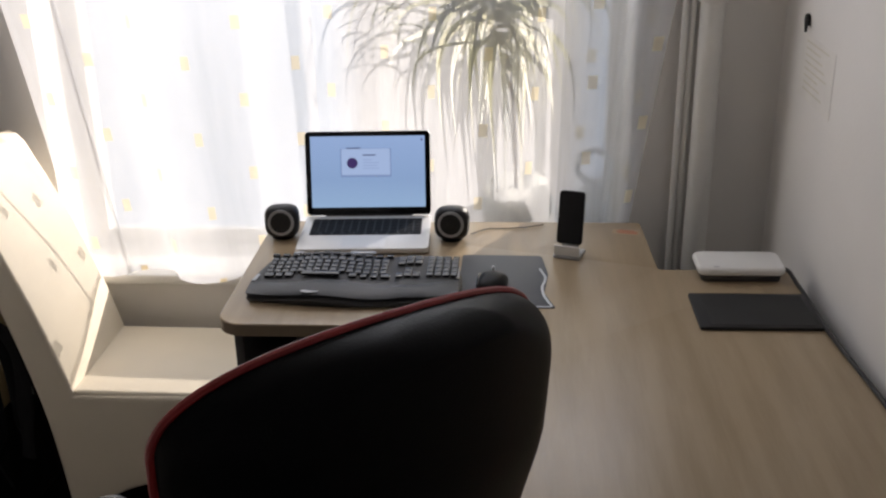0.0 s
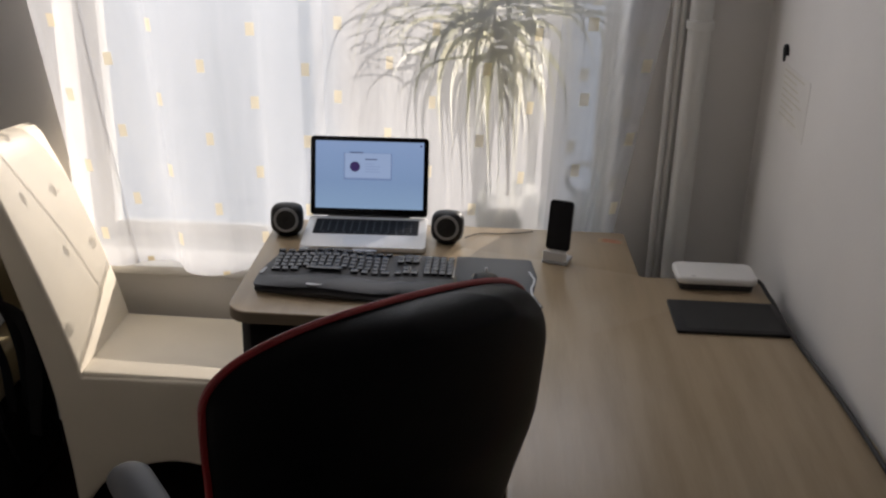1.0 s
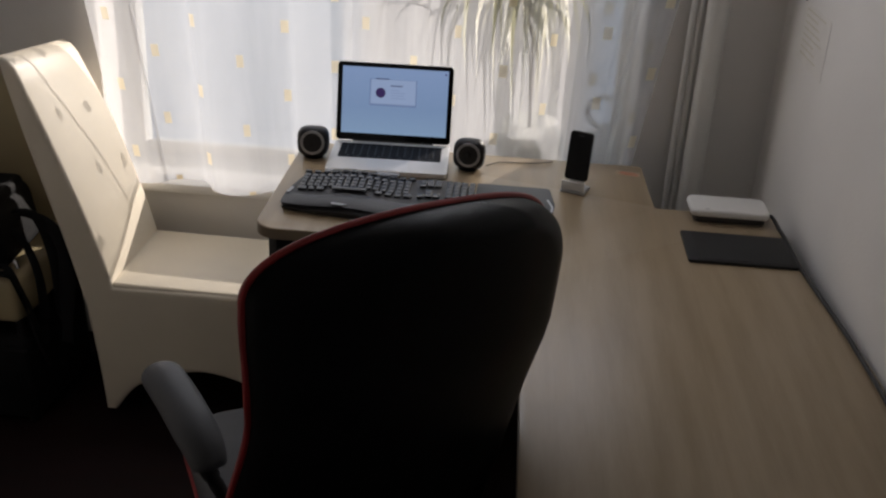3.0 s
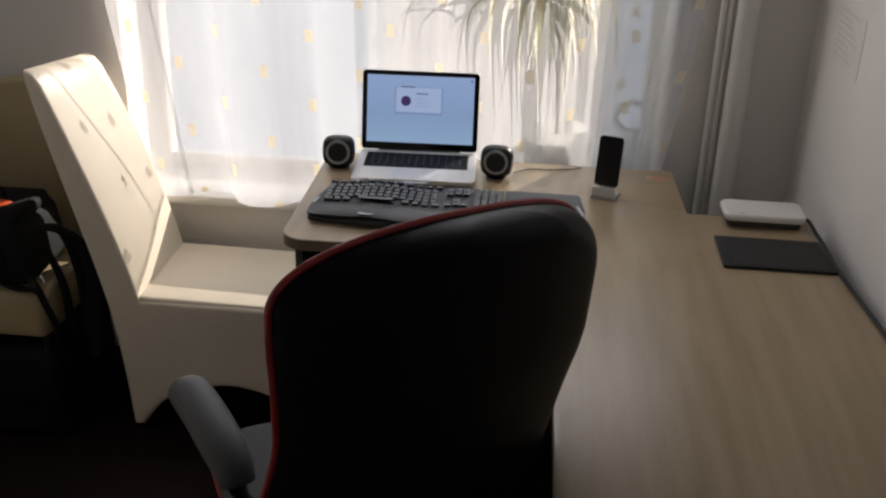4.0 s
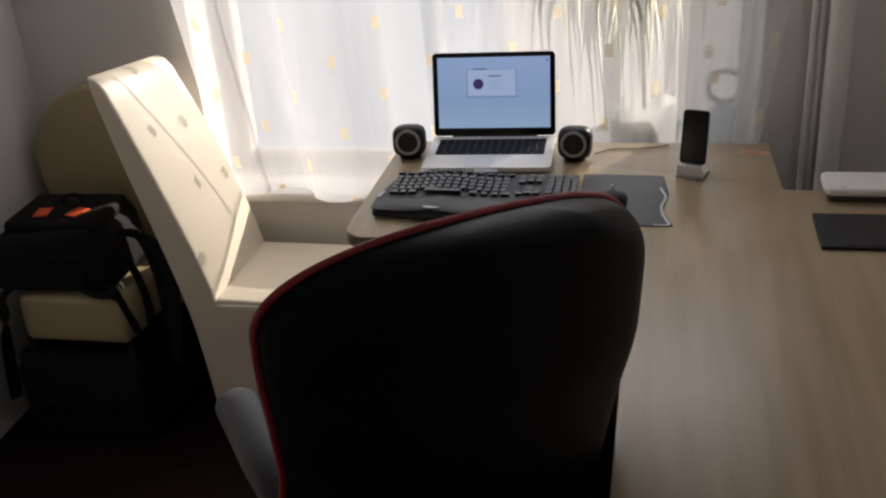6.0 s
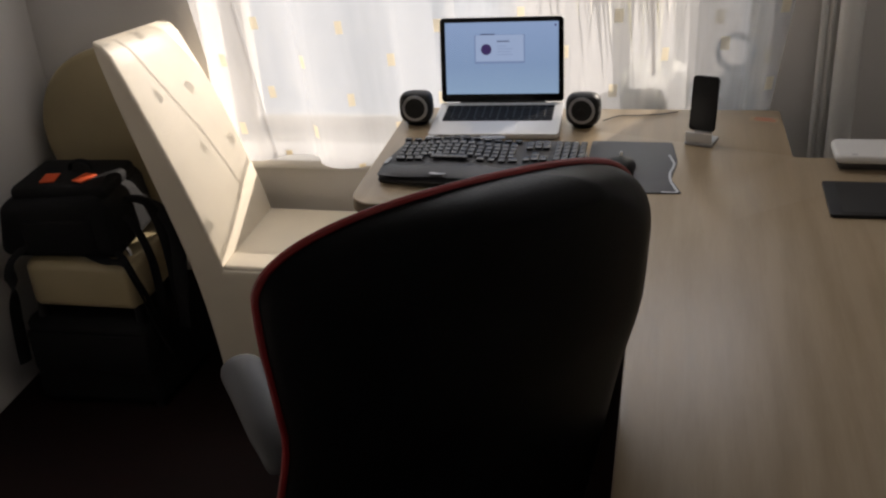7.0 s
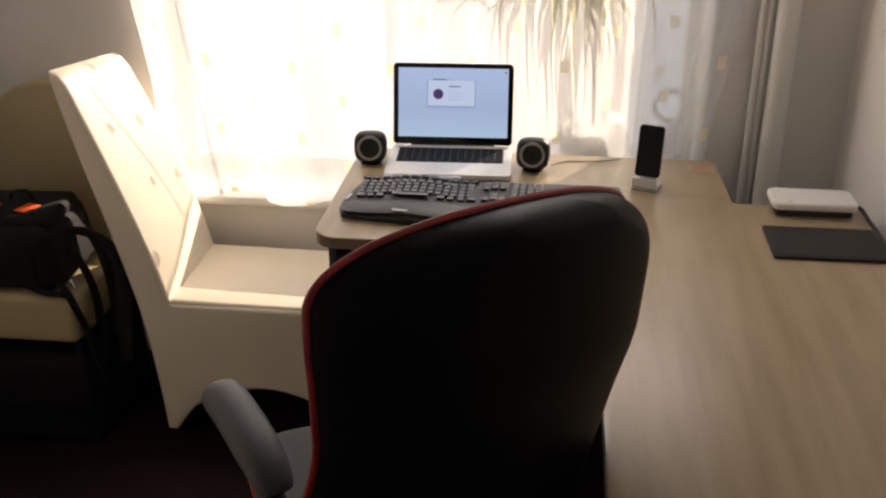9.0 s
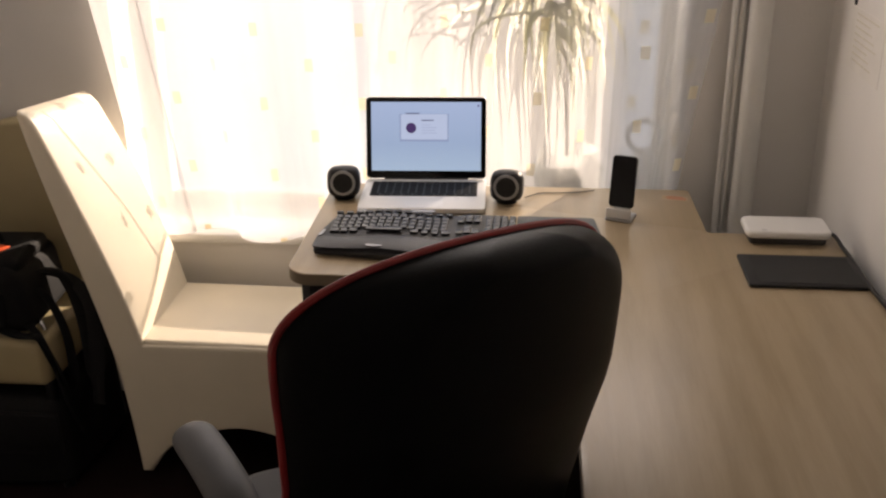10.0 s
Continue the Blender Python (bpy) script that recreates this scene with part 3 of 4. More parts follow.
# ---- wave keyboard ----
def build_keyboard():
    k = thing("keyboard", pose(0.025, -0.388, ZD, 0, 0, -1.0), "black wave-shaped full-size keyboard with a padded palm rest", "keyboard")
    W = 0.464

    def zt(x, y):
        """The wavy top: higher in the middle of each half, falling to the front."""
        wave_z = 0.006 * math.cos((x + 0.07) * 26) if x < 0.10 else 0.0
        return 0.026 + wave_z * (0.6 if y < -0.03 else 1.0) + 0.06 * (y + 0.1)
    bm = bmesh.new()
    nx, ny = 46, 16
    top, low = [], []
    for j in range(ny + 1):
        f = j / ny
        ra, rb = [], []
        for i in range(nx + 1):
            g = i / nx * 2 - 1
            half = W / 2 * (1 - 0.05 * (f - 0.25) ** 2 * 4) * (1 if 0.08 < f < 0.92 else 0.975)
            x = g * half
            y0, y1 = -0.112 + 0.018 * g * g - 0.004 * math.cos(g * 3), 0.110 - 0.010 * abs(g)
            y = y0 + (y1 - y0) * f
            rim = max(0.0, 1 - min((1 - abs(g)) * 10, f * 9, (1 - f) * 12, 1))
            ra.append(bm.verts.new((x, y, zt(x, y) - 0.014 * rim ** 2)))
            rb.append(bm.verts.new((x * 0.985, y * 0.985, 0.003)))
        top.append(ra), low.append(rb)
    for j in range(ny):
        for i in range(nx):
            bm.faces.new((top[j][i], top[j][i + 1], top[j + 1][i + 1], top[j + 1][i]))
            bm.faces.new((low[j][i], low[j + 1][i], low[j + 1][i + 1], low[j][i + 1]))
    for i in range(nx):
        bm.faces.new((top[0][i], low[0][i], low[0][i + 1], top[0][i + 1]))
        bm.faces.new((top[ny][i], top[ny][i + 1], low[ny][i + 1], low[ny][i]))
    for j in range(ny):
        bm.faces.new((top[j][0], top[j + 1][0], low[j + 1][0], low[j][0]))
        bm.faces.new((top[j][nx], low[j][nx], low[j + 1][nx], top[j + 1][nx]))
    part("body", bm, DARK_GREY, k)
    # padded rest along the front
    bm = bmesh.new()
    rows = []
    for j in range(9):
        a = j / 8
        ring = []
        for i in range(41):
            g = i / 40 * 2 - 1
            x = g * (W / 2 - 0.008)
            y = -0.110 + 0.018 * g * g + a * (0.066 + 0.010 * math.cos(g * 5 + 0.6))
            ring.append(bm.verts.new((x, y, zt(x, y) - 0.001 + 0.007 * math.sin(math.pi * a) ** 0.6 * (1 - g ** 8))))
        rows.append(ring)
    for a, b in zip(rows, rows[1:]):
        for i in range(40):
            bm.faces.new((a[i], a[i + 1], b[i + 1], b[i]))
    part("palm_rest", bm, REST, k, "soft charcoal palm rest")
    part("emblem", slab([(0.019 * math.cos(a), 0.0065 * math.sin(a)) for a in (2 * math.pi * i / 24 for i in range(24))], 0, 0.0015), SILVER, k, "small silver oval").location = (-0.085, -0.098, 0.0315)
    part("light_strip", slab(rrect(0.060, 0.012, 0.005, 4), 0, 0.002), SILVER, k, "silver media panel").location = (0.0, 0.097, 0.0385)
    part("light_strip", slab(rrect(0.024, 0.010, 0.004, 4), 0, 0.002), SILVER, k, "silver media panel").location = (-0.145, 0.095, 0.0375)
    part("corner_trim", slab(rounded([(0, -0.03), (0.008, -0.03), (0.006, 0.03), (0, 0.03)], [0.003] * 4, 3), 0, 0.002), SILVER, k, "silver side trim").location = (0.216, 0.01, 0.031)
    part("corner_trim", slab(rounded([(-0.008, -0.015), (0, -0.012), (0.004, 0.02), (-0.002, 0.02)], [0.003] * 4, 3), 0, 0.002), SILVER, k, "silver side trim").location = (-0.214, -0.03, 0.028)
    cap = box(-0.0083, 0.0083, -0.0083, 0.0083, 0, 0.0060, 0.0022, 2)
    first = None

    def key(x, y, w=1.0, d=1.0, turn=0.0):
        nonlocal first
        if first is None:
            first = part("key", cap, KEY_GREY, k)
            ob = first
        else:
            ob = new("key", first.data)
            ob.parent = k
        ob.matrix_local = pose(x, y, zt(x, y) + 0.0005, 6, 0, turn) @ Matrix.Diagonal((w * 0.97, d * 0.97, 1.15, 1))
    for r in range(5):
        n = 15 if r else 14
        if r == 4:
            spots = [(-0.190, 1.4), (-0.168, 1.0), (-0.146, 1.2), (-0.075, 5.6), (-0.006, 1.2), (0.017, 1.0), (0.040, 1.0), (0.064, 1.4)]
        else:
            step = 0.268 / n
            spots = [(-0.202 + step * (c + 0.5), step / 0.0184) for c in range(n)]
        for x, w in spots:
            bow = -0.006 * math.cos((x + 0.07) * 20)
            key(x, 0.056 - r * 0.0182 + bow, w * 0.94, 0.90, -3.0 * math.sin((x + 0.07) * 20))
    for c in range(12):
        key(-0.195 + c * 0.0235, 0.079 - 0.005 * math.cos((-0.195 + c * 0.0235 + 0.07) * 20), 1.05, 0.6)
    for c in range(3):
        for r in range(2):
            key(0.094 + c * 0.0188, 0.066 - r * 0.0186)
        key(0.094 + c * 0.0188, -0.012)
    key(0.1128, 0.007)
    for r in range(5):
        for c in range(4):
            key(0.160 + c * 0.0176, 0.066 - r * 0.0186, 0.95)
    for sx in (-1, 1):
        for y in (-0.08, 0.085):
            part("foot", lathe([(0.008, 0), (0.009, 0.004)], 12), BLACK_PLASTIC, k).location = (sx * 0.19, y, 0)
    return k


KEY_GREY = mat("grey_key_cap", (0.020, 0.0205, 0.023), 0.22, var=0.2, rand=0.4, spec=0.75)
REST = mat("palm_rest_vinyl", (0.036, 0.036, 0.040), 0.48, var=0.2, scale=14, bump=0.3, bump_scale=420)
build_keyboard()


# ---- mouse mat and mouse ----
def build_mat():
    m = thing("mouse_mat", pose(-0.010, 0.010, ZD), "thin dark grey mouse mat with a pale printed edge", "mouse mat")
    out = rounded([(0.255, -0.505), (0.462, -0.500), (0.440, -0.430), (0.452, -0.330), (0.440, -0.225), (0.258, -0.222)], [0.006, 0.004, 0.03, 0.05, 0.012, 0.006], 5)
    part("cloth", slab(out, 0.0002, 0.003, 0.001), PAD, m)
    strip = [(0.438, -0.30), (0.444, -0.325), (0.449, -0.345), (0.447, -0.37), (0.441, -0.40), (0.443, -0.44), (0.452, -0.475), (0.456, -0.496), (0.425, -0.497)]
    part("printed_edge", tube([(x - 0.004, y, 0.0031) for x, y in strip], 0.0028, 6, 0.15), PAD_EDGE, m, "pale blue-white printed line")
    return m


MOUSE_SHELL = mat("matt_black_shell", (0.005, 0.005, 0.0055), 0.42, var=0.25, scale=20, spec=0.18)


def build_mouse():
    m = thing("computer_mouse", pose(0.319, -0.383, ZD + 0.003, 0, 0, -4), "black wireless computer mouse on the mat", "mouse")
    bm = bmesh.new()
    rows, n = [], 24
    for j in range(13):
        f = j / 12
        y = -0.052 + 0.104 * f
        w = 0.034 * (1 - (2 * f - 1) ** 4) ** 0.45 * (1 - 0.10 * math.sin(f * math.pi)) + 0.002
        h = 0.036 * (math.sin(math.pi * (0.08 + 0.84 * f)) ** 0.7) * (1.05 - 0.35 * f)
        rows.append([bm.verts.new((w * math.cos(a) * (1 + 0.08 * math.sin(a)), y, max(0.0, h * math.sin(a)) ** 1.0)) for a in (math.pi * i / n for i in range(n + 1))])
    for a, b in zip(rows, rows[1:]):
        for i in range(n):
            bm.faces.new((a[i], a[i + 1], b[i + 1], b[i]))
        bm.faces.new((a[0], b[0], b[n], a[n]))
    bm.faces.new(rows[0]), bm.faces.new(rows[-1])
    part("shell", bm, MOUSE_SHELL, m)
    w = part("wheel", lathe([(0.008, -0.003), (0.010, -0.002), (0.010, 0.002), (0.008, 0.003)], 20), SILVER, m)
    w.matrix_local = pose(0, 0.028, 0.024, 0, 90)
    part("side_trim", tube([(-0.030, -0.03, 0.012), (-0.031, 0.0, 0.015), (-0.029, 0.03, 0.012)], 0.003, 8), BLACK_GLOSS, m)
    return m


build_mat()
build_mouse()


# ---- phone in its stand ----
def build_phone():
    s = thing("phone_stand", pose(0.4945, -0.200, ZD, 0, 0, -18), "small clear and silver phone stand", "phone stand")
    part("base", slab(rrect(0.064, 0.062, 0.006, 5, 0, 0.0), 0, 0.006, 0.002), SILVER, s)
    part("front_lip", box(-0.030, 0.030, -0.026, -0.021, 0.006, 0.030, 0.002), WHITE_PLASTIC, s)
    back = part("back_rest", box(-0.020, 0.020, 0.0, 0.004, 0, 0.09, 0.0015), WHITE_PLASTIC, s)
    back.matrix_local = pose(0, 0.004, 0.006, -8)
    p = thing("smartphone", pose(0.4920, -0.2105, ZD + 0.030, 80, 0, -18), "black smartphone leaning upright in its stand, screen off", "phone")
    part("body", slab(rrect(0.060, 0.124, 0.009, 6, 0, 0.062), -0.0076, 0.0, 0.0015), BLACK_PLASTIC, p)
    part("screen", slab(rrect(0.056, 0.120, 0.008, 6, 0, 0.062), 0.0003, 0.0009), BLACK_GLOSS, p, "dark glass screen")
    part("speaker_slot", slab(rrect(0.010, 0.0015, 0.0006, 3, 0, 0.114), 0.001, 0.0012), DARK_GREY, p)
    return s


build_phone()


# ---- router, tablet, cables, paper ----
def build_router():
    r = thing("router", pose(0.858, -0.303, ZD), "flat white router with a dark underside", "router")
    part("base", slab(rrect(0.170, 0.088, 0.012, 5), 0.0, 0.016, 0.003), DARK_PANEL, r, "dark base")
    part("shell", slab(rrect(0.188, 0.104, 0.020, 6), 0.016, 0.034, 0.007, 3), WHITE_PLASTIC, r)
    part("badge", slab(rrect(0.012, 0.005, 0.002, 3, -0.055, -0.040), 0.034, 0.0345), SILVER, r)
    return r


def build_tablet():
    t = thing("graphics_tablet", pose(0.8515, -0.501, ZD, 0, 0, 0), "thin matt black drawing tablet lying on the desk", "tablet")
    part("body", slab(rrect(0.240, 0.160, 0.006, 5), 0.0, 0.008, 0.002), BLACK_PLASTIC, t)
    part("drawing_area", slab(rrect(0.205, 0.138, 0.003, 4, 0.006, 0), 0.0081, 0.0085), DARK_TABLET, t, "matt drawing surface")
    return t


DARK_TABLET = mat("matt_black_sheet", (0.010, 0.010, 0.010), 0.65, var=0.2, scale=10)
build_router()
build_tablet()
tagged(link("router_cable", tube([(0.945, -0.30, ZD + 0.012), (0.962, -0.32, ZD + 0.016), (0.971, -0.37, ZD + 0.006), (0.974, -0.42, ZD + 0.005), (0.976, -0.60, ZD + 0.005), (0.998, -0.9, ZD + 0.005), (1.006, -1.3, ZD + 0.005), (1.005, -1.8, ZD + 0.005)], 0.0045, 8), CABLE),
       "dark cable lying along the wall at the back of the desk", "cable")
tagged(link("thin_cable", tube([(0.262, -0.085, ZD + 0.004), (0.30, -0.045, ZD + 0.002), (0.35, -0.04, ZD + 0.002), (0.40, -0.03, ZD + 0.002), (0.44, -0.012, ZD + 0.002)], 0.0012, 6), CABLE),
       "thin dark cable lying on the desk by the curtain", "cable")
KRAFT = mat("kraft_paper", (0.52, 0.40, 0.27), 0.7, var=0.1, scale=30)
slip = thing("paper_slip", pose(0.640, -0.056, ZD, 0, 0, -12), "small slip of brown paper with red printing", "paper")
part("sheet", slab(rrect(0.065, 0.030, 0.002, 2), 0.0003, 0.0007), KRAFT, slip)
for i, (w, y) in enumerate(((0.040, 0.008), (0.052, 0.0), (0.046, -0.008))):
    part("print_bar", slab(rrect(w, 0.004, 0.001, 2, 0.002 * i, y), 0.0009, 0.0012), RED_INK, slip)


# ---- wall hook and note ----
hook = thing("wall_hook", pose(WX1, -0.066, 1.263), "small black hook on the wall", "hook")
bm = tube([(0.0, 0, -0.012), (-0.006, 0.002, 0.010), (-0.010, -0.002, 0.004), (-0.012, -0.012, -0.014), (-0.014, -0.020, -0.022)], 0.0065, 10, 0.8, taper=lambda f: 1 - 0.55 * f)
part("hook_body", bm, BLACK_PLASTIC, hook)
note = thing("paper_note", pose(WX1 - 0.0015, -0.150, 1.160), "faded pale paper note taped to the wall", "paper note")
part("sheet", box(0.0004, 0.0012, -0.130, 0.120, -0.070, 0.070), PAPER, note)
for i in range(8):
    w = 0.17 - 0.02 * ((i * 7) % 4)
    part("text_line", box(-0.0001, 0.0003, 0.085 - w, 0.085, 0.056 - i * 0.015, 0.060 - i * 0.015), PAPER_INK, note)


# ---- cream upholstered chair beside the desk ----
def build_lounge_chair():
    c = thing("upholstered_chair", pose(0, 0, 0), "tall cream leather dining chair standing sideways to the window", "chair")
    y0, y1 = -0.302, 0.072

    def prof(points, ya, yb, bevel, name, label=""):
        bm = upright_slab(points, ya, yb, bevel)
        for v in bm.verts:
            if v.co.z > 0.75:
                g = (v.co.y - y0) / (y1 - y0)
                v.co.z -= (v.co.z - 0.75) / 0.26 * (0.026 * g + 0.022 * max(0, g - 0.8) / 0.2)
        return part(name, bm, CREAM, c, label)
    front = [(-0.700, 0.408), (-0.722, 0.500), (-0.768, 0.650), (-0.828, 0.820), (-0.890, 0.985)]
    rear = [(-0.908, 1.012), (-0.932, 1.008), (-0.900, 0.850), (-0.855, 0.670), (-0.812, 0.500), (-0.780, 0.340), (-0.760, 0.160), (-0.750, 0.020)]
    line = lambda pts: [(p.x, p.z) for p in smooth_path([(x, 0, z) for x, z in pts], 4)]
    arch = line([(-0.722, 0.020), (-0.665, 0.095), (-0.58, 0.142), (-0.47, 0.165), (-0.36, 0.142), (-0.29, 0.095), (-0.262, 0.020)])
    nose = [(-0.245, 0.020), (-0.240, 0.200), (-0.241, 0.375), (-0.250, 0.398), (-0.275, 0.408), (-0.45, 0.411)]
    prof(line(front) + line(rear) + arch + nose, y0, y1, 0.012, "frame", "raked back and arched base in smooth cream leather")
    seat = rounded([(-0.703, 0.396), (-0.262, 0.396), (-0.262, 0.414), (-0.703, 0.419)], [0.003, 0.004, 0.008, 0.003], 4)
    prof(seat, y0 + 0.008, y1 - 0.008, 0.008, "seat", "padded cream leather seat")
    return c


build_lounge_chair()


# ---- second cream chair in the corner, with a camera bag ----
def build_round_chair():
    c = thing("round_back_chair", pose(-1.09, -0.165, 0), "yellow-cream leather chair with a rounded back and black legs, shade in its colour", "chair")
    part("seat", slab(rrect(0.32, 0.39, 0.03, 5, 0.0, 0.0), 0.305, 0.440, 0.022, 4), CREAM_SHADED, c, "thick cream seat cushion")
    n = 40
    out = [(-0.17, 0.36), (0.17, 0.36)] + [(0.235 * math.cos(a), 0.66 + 0.235 * math.sin(a)) for a in (math.pi * (-0.12 + 1.24 * i / n) for i in range(n + 1))]
    back = part("backrest", slab(out, -0.04, 0.04, 0.016, 3), CREAM_SHADED, c, "round-topped cream back")
    back.matrix_local = pose(-0.035, 0.190, 0.0, 90 - 4)
    for sx in (-1, 1):
        for y in (-0.17, 0.16):
            part("leg", tube([(sx * 0.145, y, 0.318), (sx * 0.155, y * 1.08, 0.0)], 0.016, 10, straight=True), BLACK_PLASTIC, c)
    return c


def build_bag():
    b = thing("camera_bag", pose(-1.125, -0.20, 0.440, 0, 0, 3), "black nylon camera bag with orange straps, lying on the chair", "bag")
    bm = box(-0.200, 0.150, -0.14, 0.13, 0.0, 0.175, 0.035, 4)
    for v in bm.verts:
        v.co.z += 0.010 * math.sin(v.co.x * 17 + 1) * (v.co.z / 0.16)
        v.co.x *= 1 - 0.18 * (v.co.z / 0.165) ** 2
    part("body", bm, BLACK_CLOTH, b)
    bm = box(-0.145, 0.120, -0.105, 0.10, 0.150, 0.195, 0.018, 3)
    part("lid", bm, BLACK_CLOTH, b)
    for x, t in ((-0.055, 8), (0.055, -20)):
        s = part("orange_tab", box(-0.020, 0.020, -0.055, 0.0, 0.0, 0.004, 0.0015), ORANGE, b, "bright orange webbing tab")
        s.matrix_local = pose(x, -0.02, 0.197, 0, 0, t)
    part("handle", tube([(-0.03, 0.02, 0.19), (-0.02, 0.02, 0.215), (0.02, 0.02, 0.218), (0.035, 0.02, 0.19)], 0.009, 8, 0.5), BLACK_CLOTH, b)
    part("pocket", box(-0.11, 0.09, -0.150, -0.125, 0.02, 0.12, 0.012, 3), BLACK_CLOTH, b)
    for k, pts in enumerate(([(0.12, -0.05, 0.10), (0.17, -0.07, 0.07), (0.215, -0.10, -0.02), (0.225, -0.12, -0.16), (0.20, -0.10, -0.25)],
                             [(0.12, -0.02, 0.13), (0.19, -0.02, 0.12), (0.245, -0.06, 0.02), (0.262, -0.09, -0.14), (0.245, -0.08, -0.30)],
                             [(0.10, -0.10, 0.03), (0.16, -0.15, 0.015), (0.195, -0.17, -0.05), (0.215, -0.16, -0.18), (0.235, -0.14, -0.28)],
                             [(-0.10, -0.12, 0.05), (-0.145, -0.175, 0.012), (-0.150, -0.192, -0.06), (-0.168, -0.188, -0.16), (-0.185, -0.180, -0.30)],
                             [(0.06, -0.135, 0.02), (0.12, -0.16, 0.012), (0.175, -0.165, 0.006), (0.200, -0.155, -0.07), (0.215, -0.15, -0.15)],
                             [(0.10, 0.02, 0.115), (0.20, 0.0, 0.10), (0.275, -0.06, 0.05), (0.290, -0.11, -0.06), (0.285, -0.13, -0.20)])):
        part("strap", tube(pts, (0.012, 0.016, 0.011, 0.019, 0.017, 0.020)[k], 8, 0.25), BLACK_CLOTH, b, "loose black strap")
    part("buckle", tube([(0.150, -0.110, 0.030), (0.165, -0.120, 0.028), (0.175, -0.128, 0.012)], 0.006, 8), CHROME, b, "shiny metal buckle")
    return b


def build_dark_block():
    # Added block that fills the black space under the chair; no bag shows there.
    b = thing("cloth_bag", pose(-1.10, -0.18, 0), "soft black block added under the chair", "bag")
    bm = box(-0.185, 0.20, -0.20, 0.14, 0.0, 0.27, 0.04, 4)
    for v in bm.verts:
        v.co.x += 0.012 * math.sin(v.co.z * 24 + v.co.y * 9)
        v.co.y += 0.010 * math.sin(v.co.z * 19 + v.co.x * 13)
    part("body", bm, BLACK_CLOTH, b)
    part("front_slab", box(-0.170, 0.185, -0.214, -0.196, 0.12, 0.245, 0.008, 2), BLACK_CLOTH, b, "thin black slab on the block's front")
    return b


build_round_chair()
build_bag()
build_dark_block()


# ---- office chair ----
SEAT_CLOTH = mat("grey_seat_cloth", (0.065, 0.065, 0.070), 0.8, var=0.2, scale=20, bump=0.3, bump_scale=500)


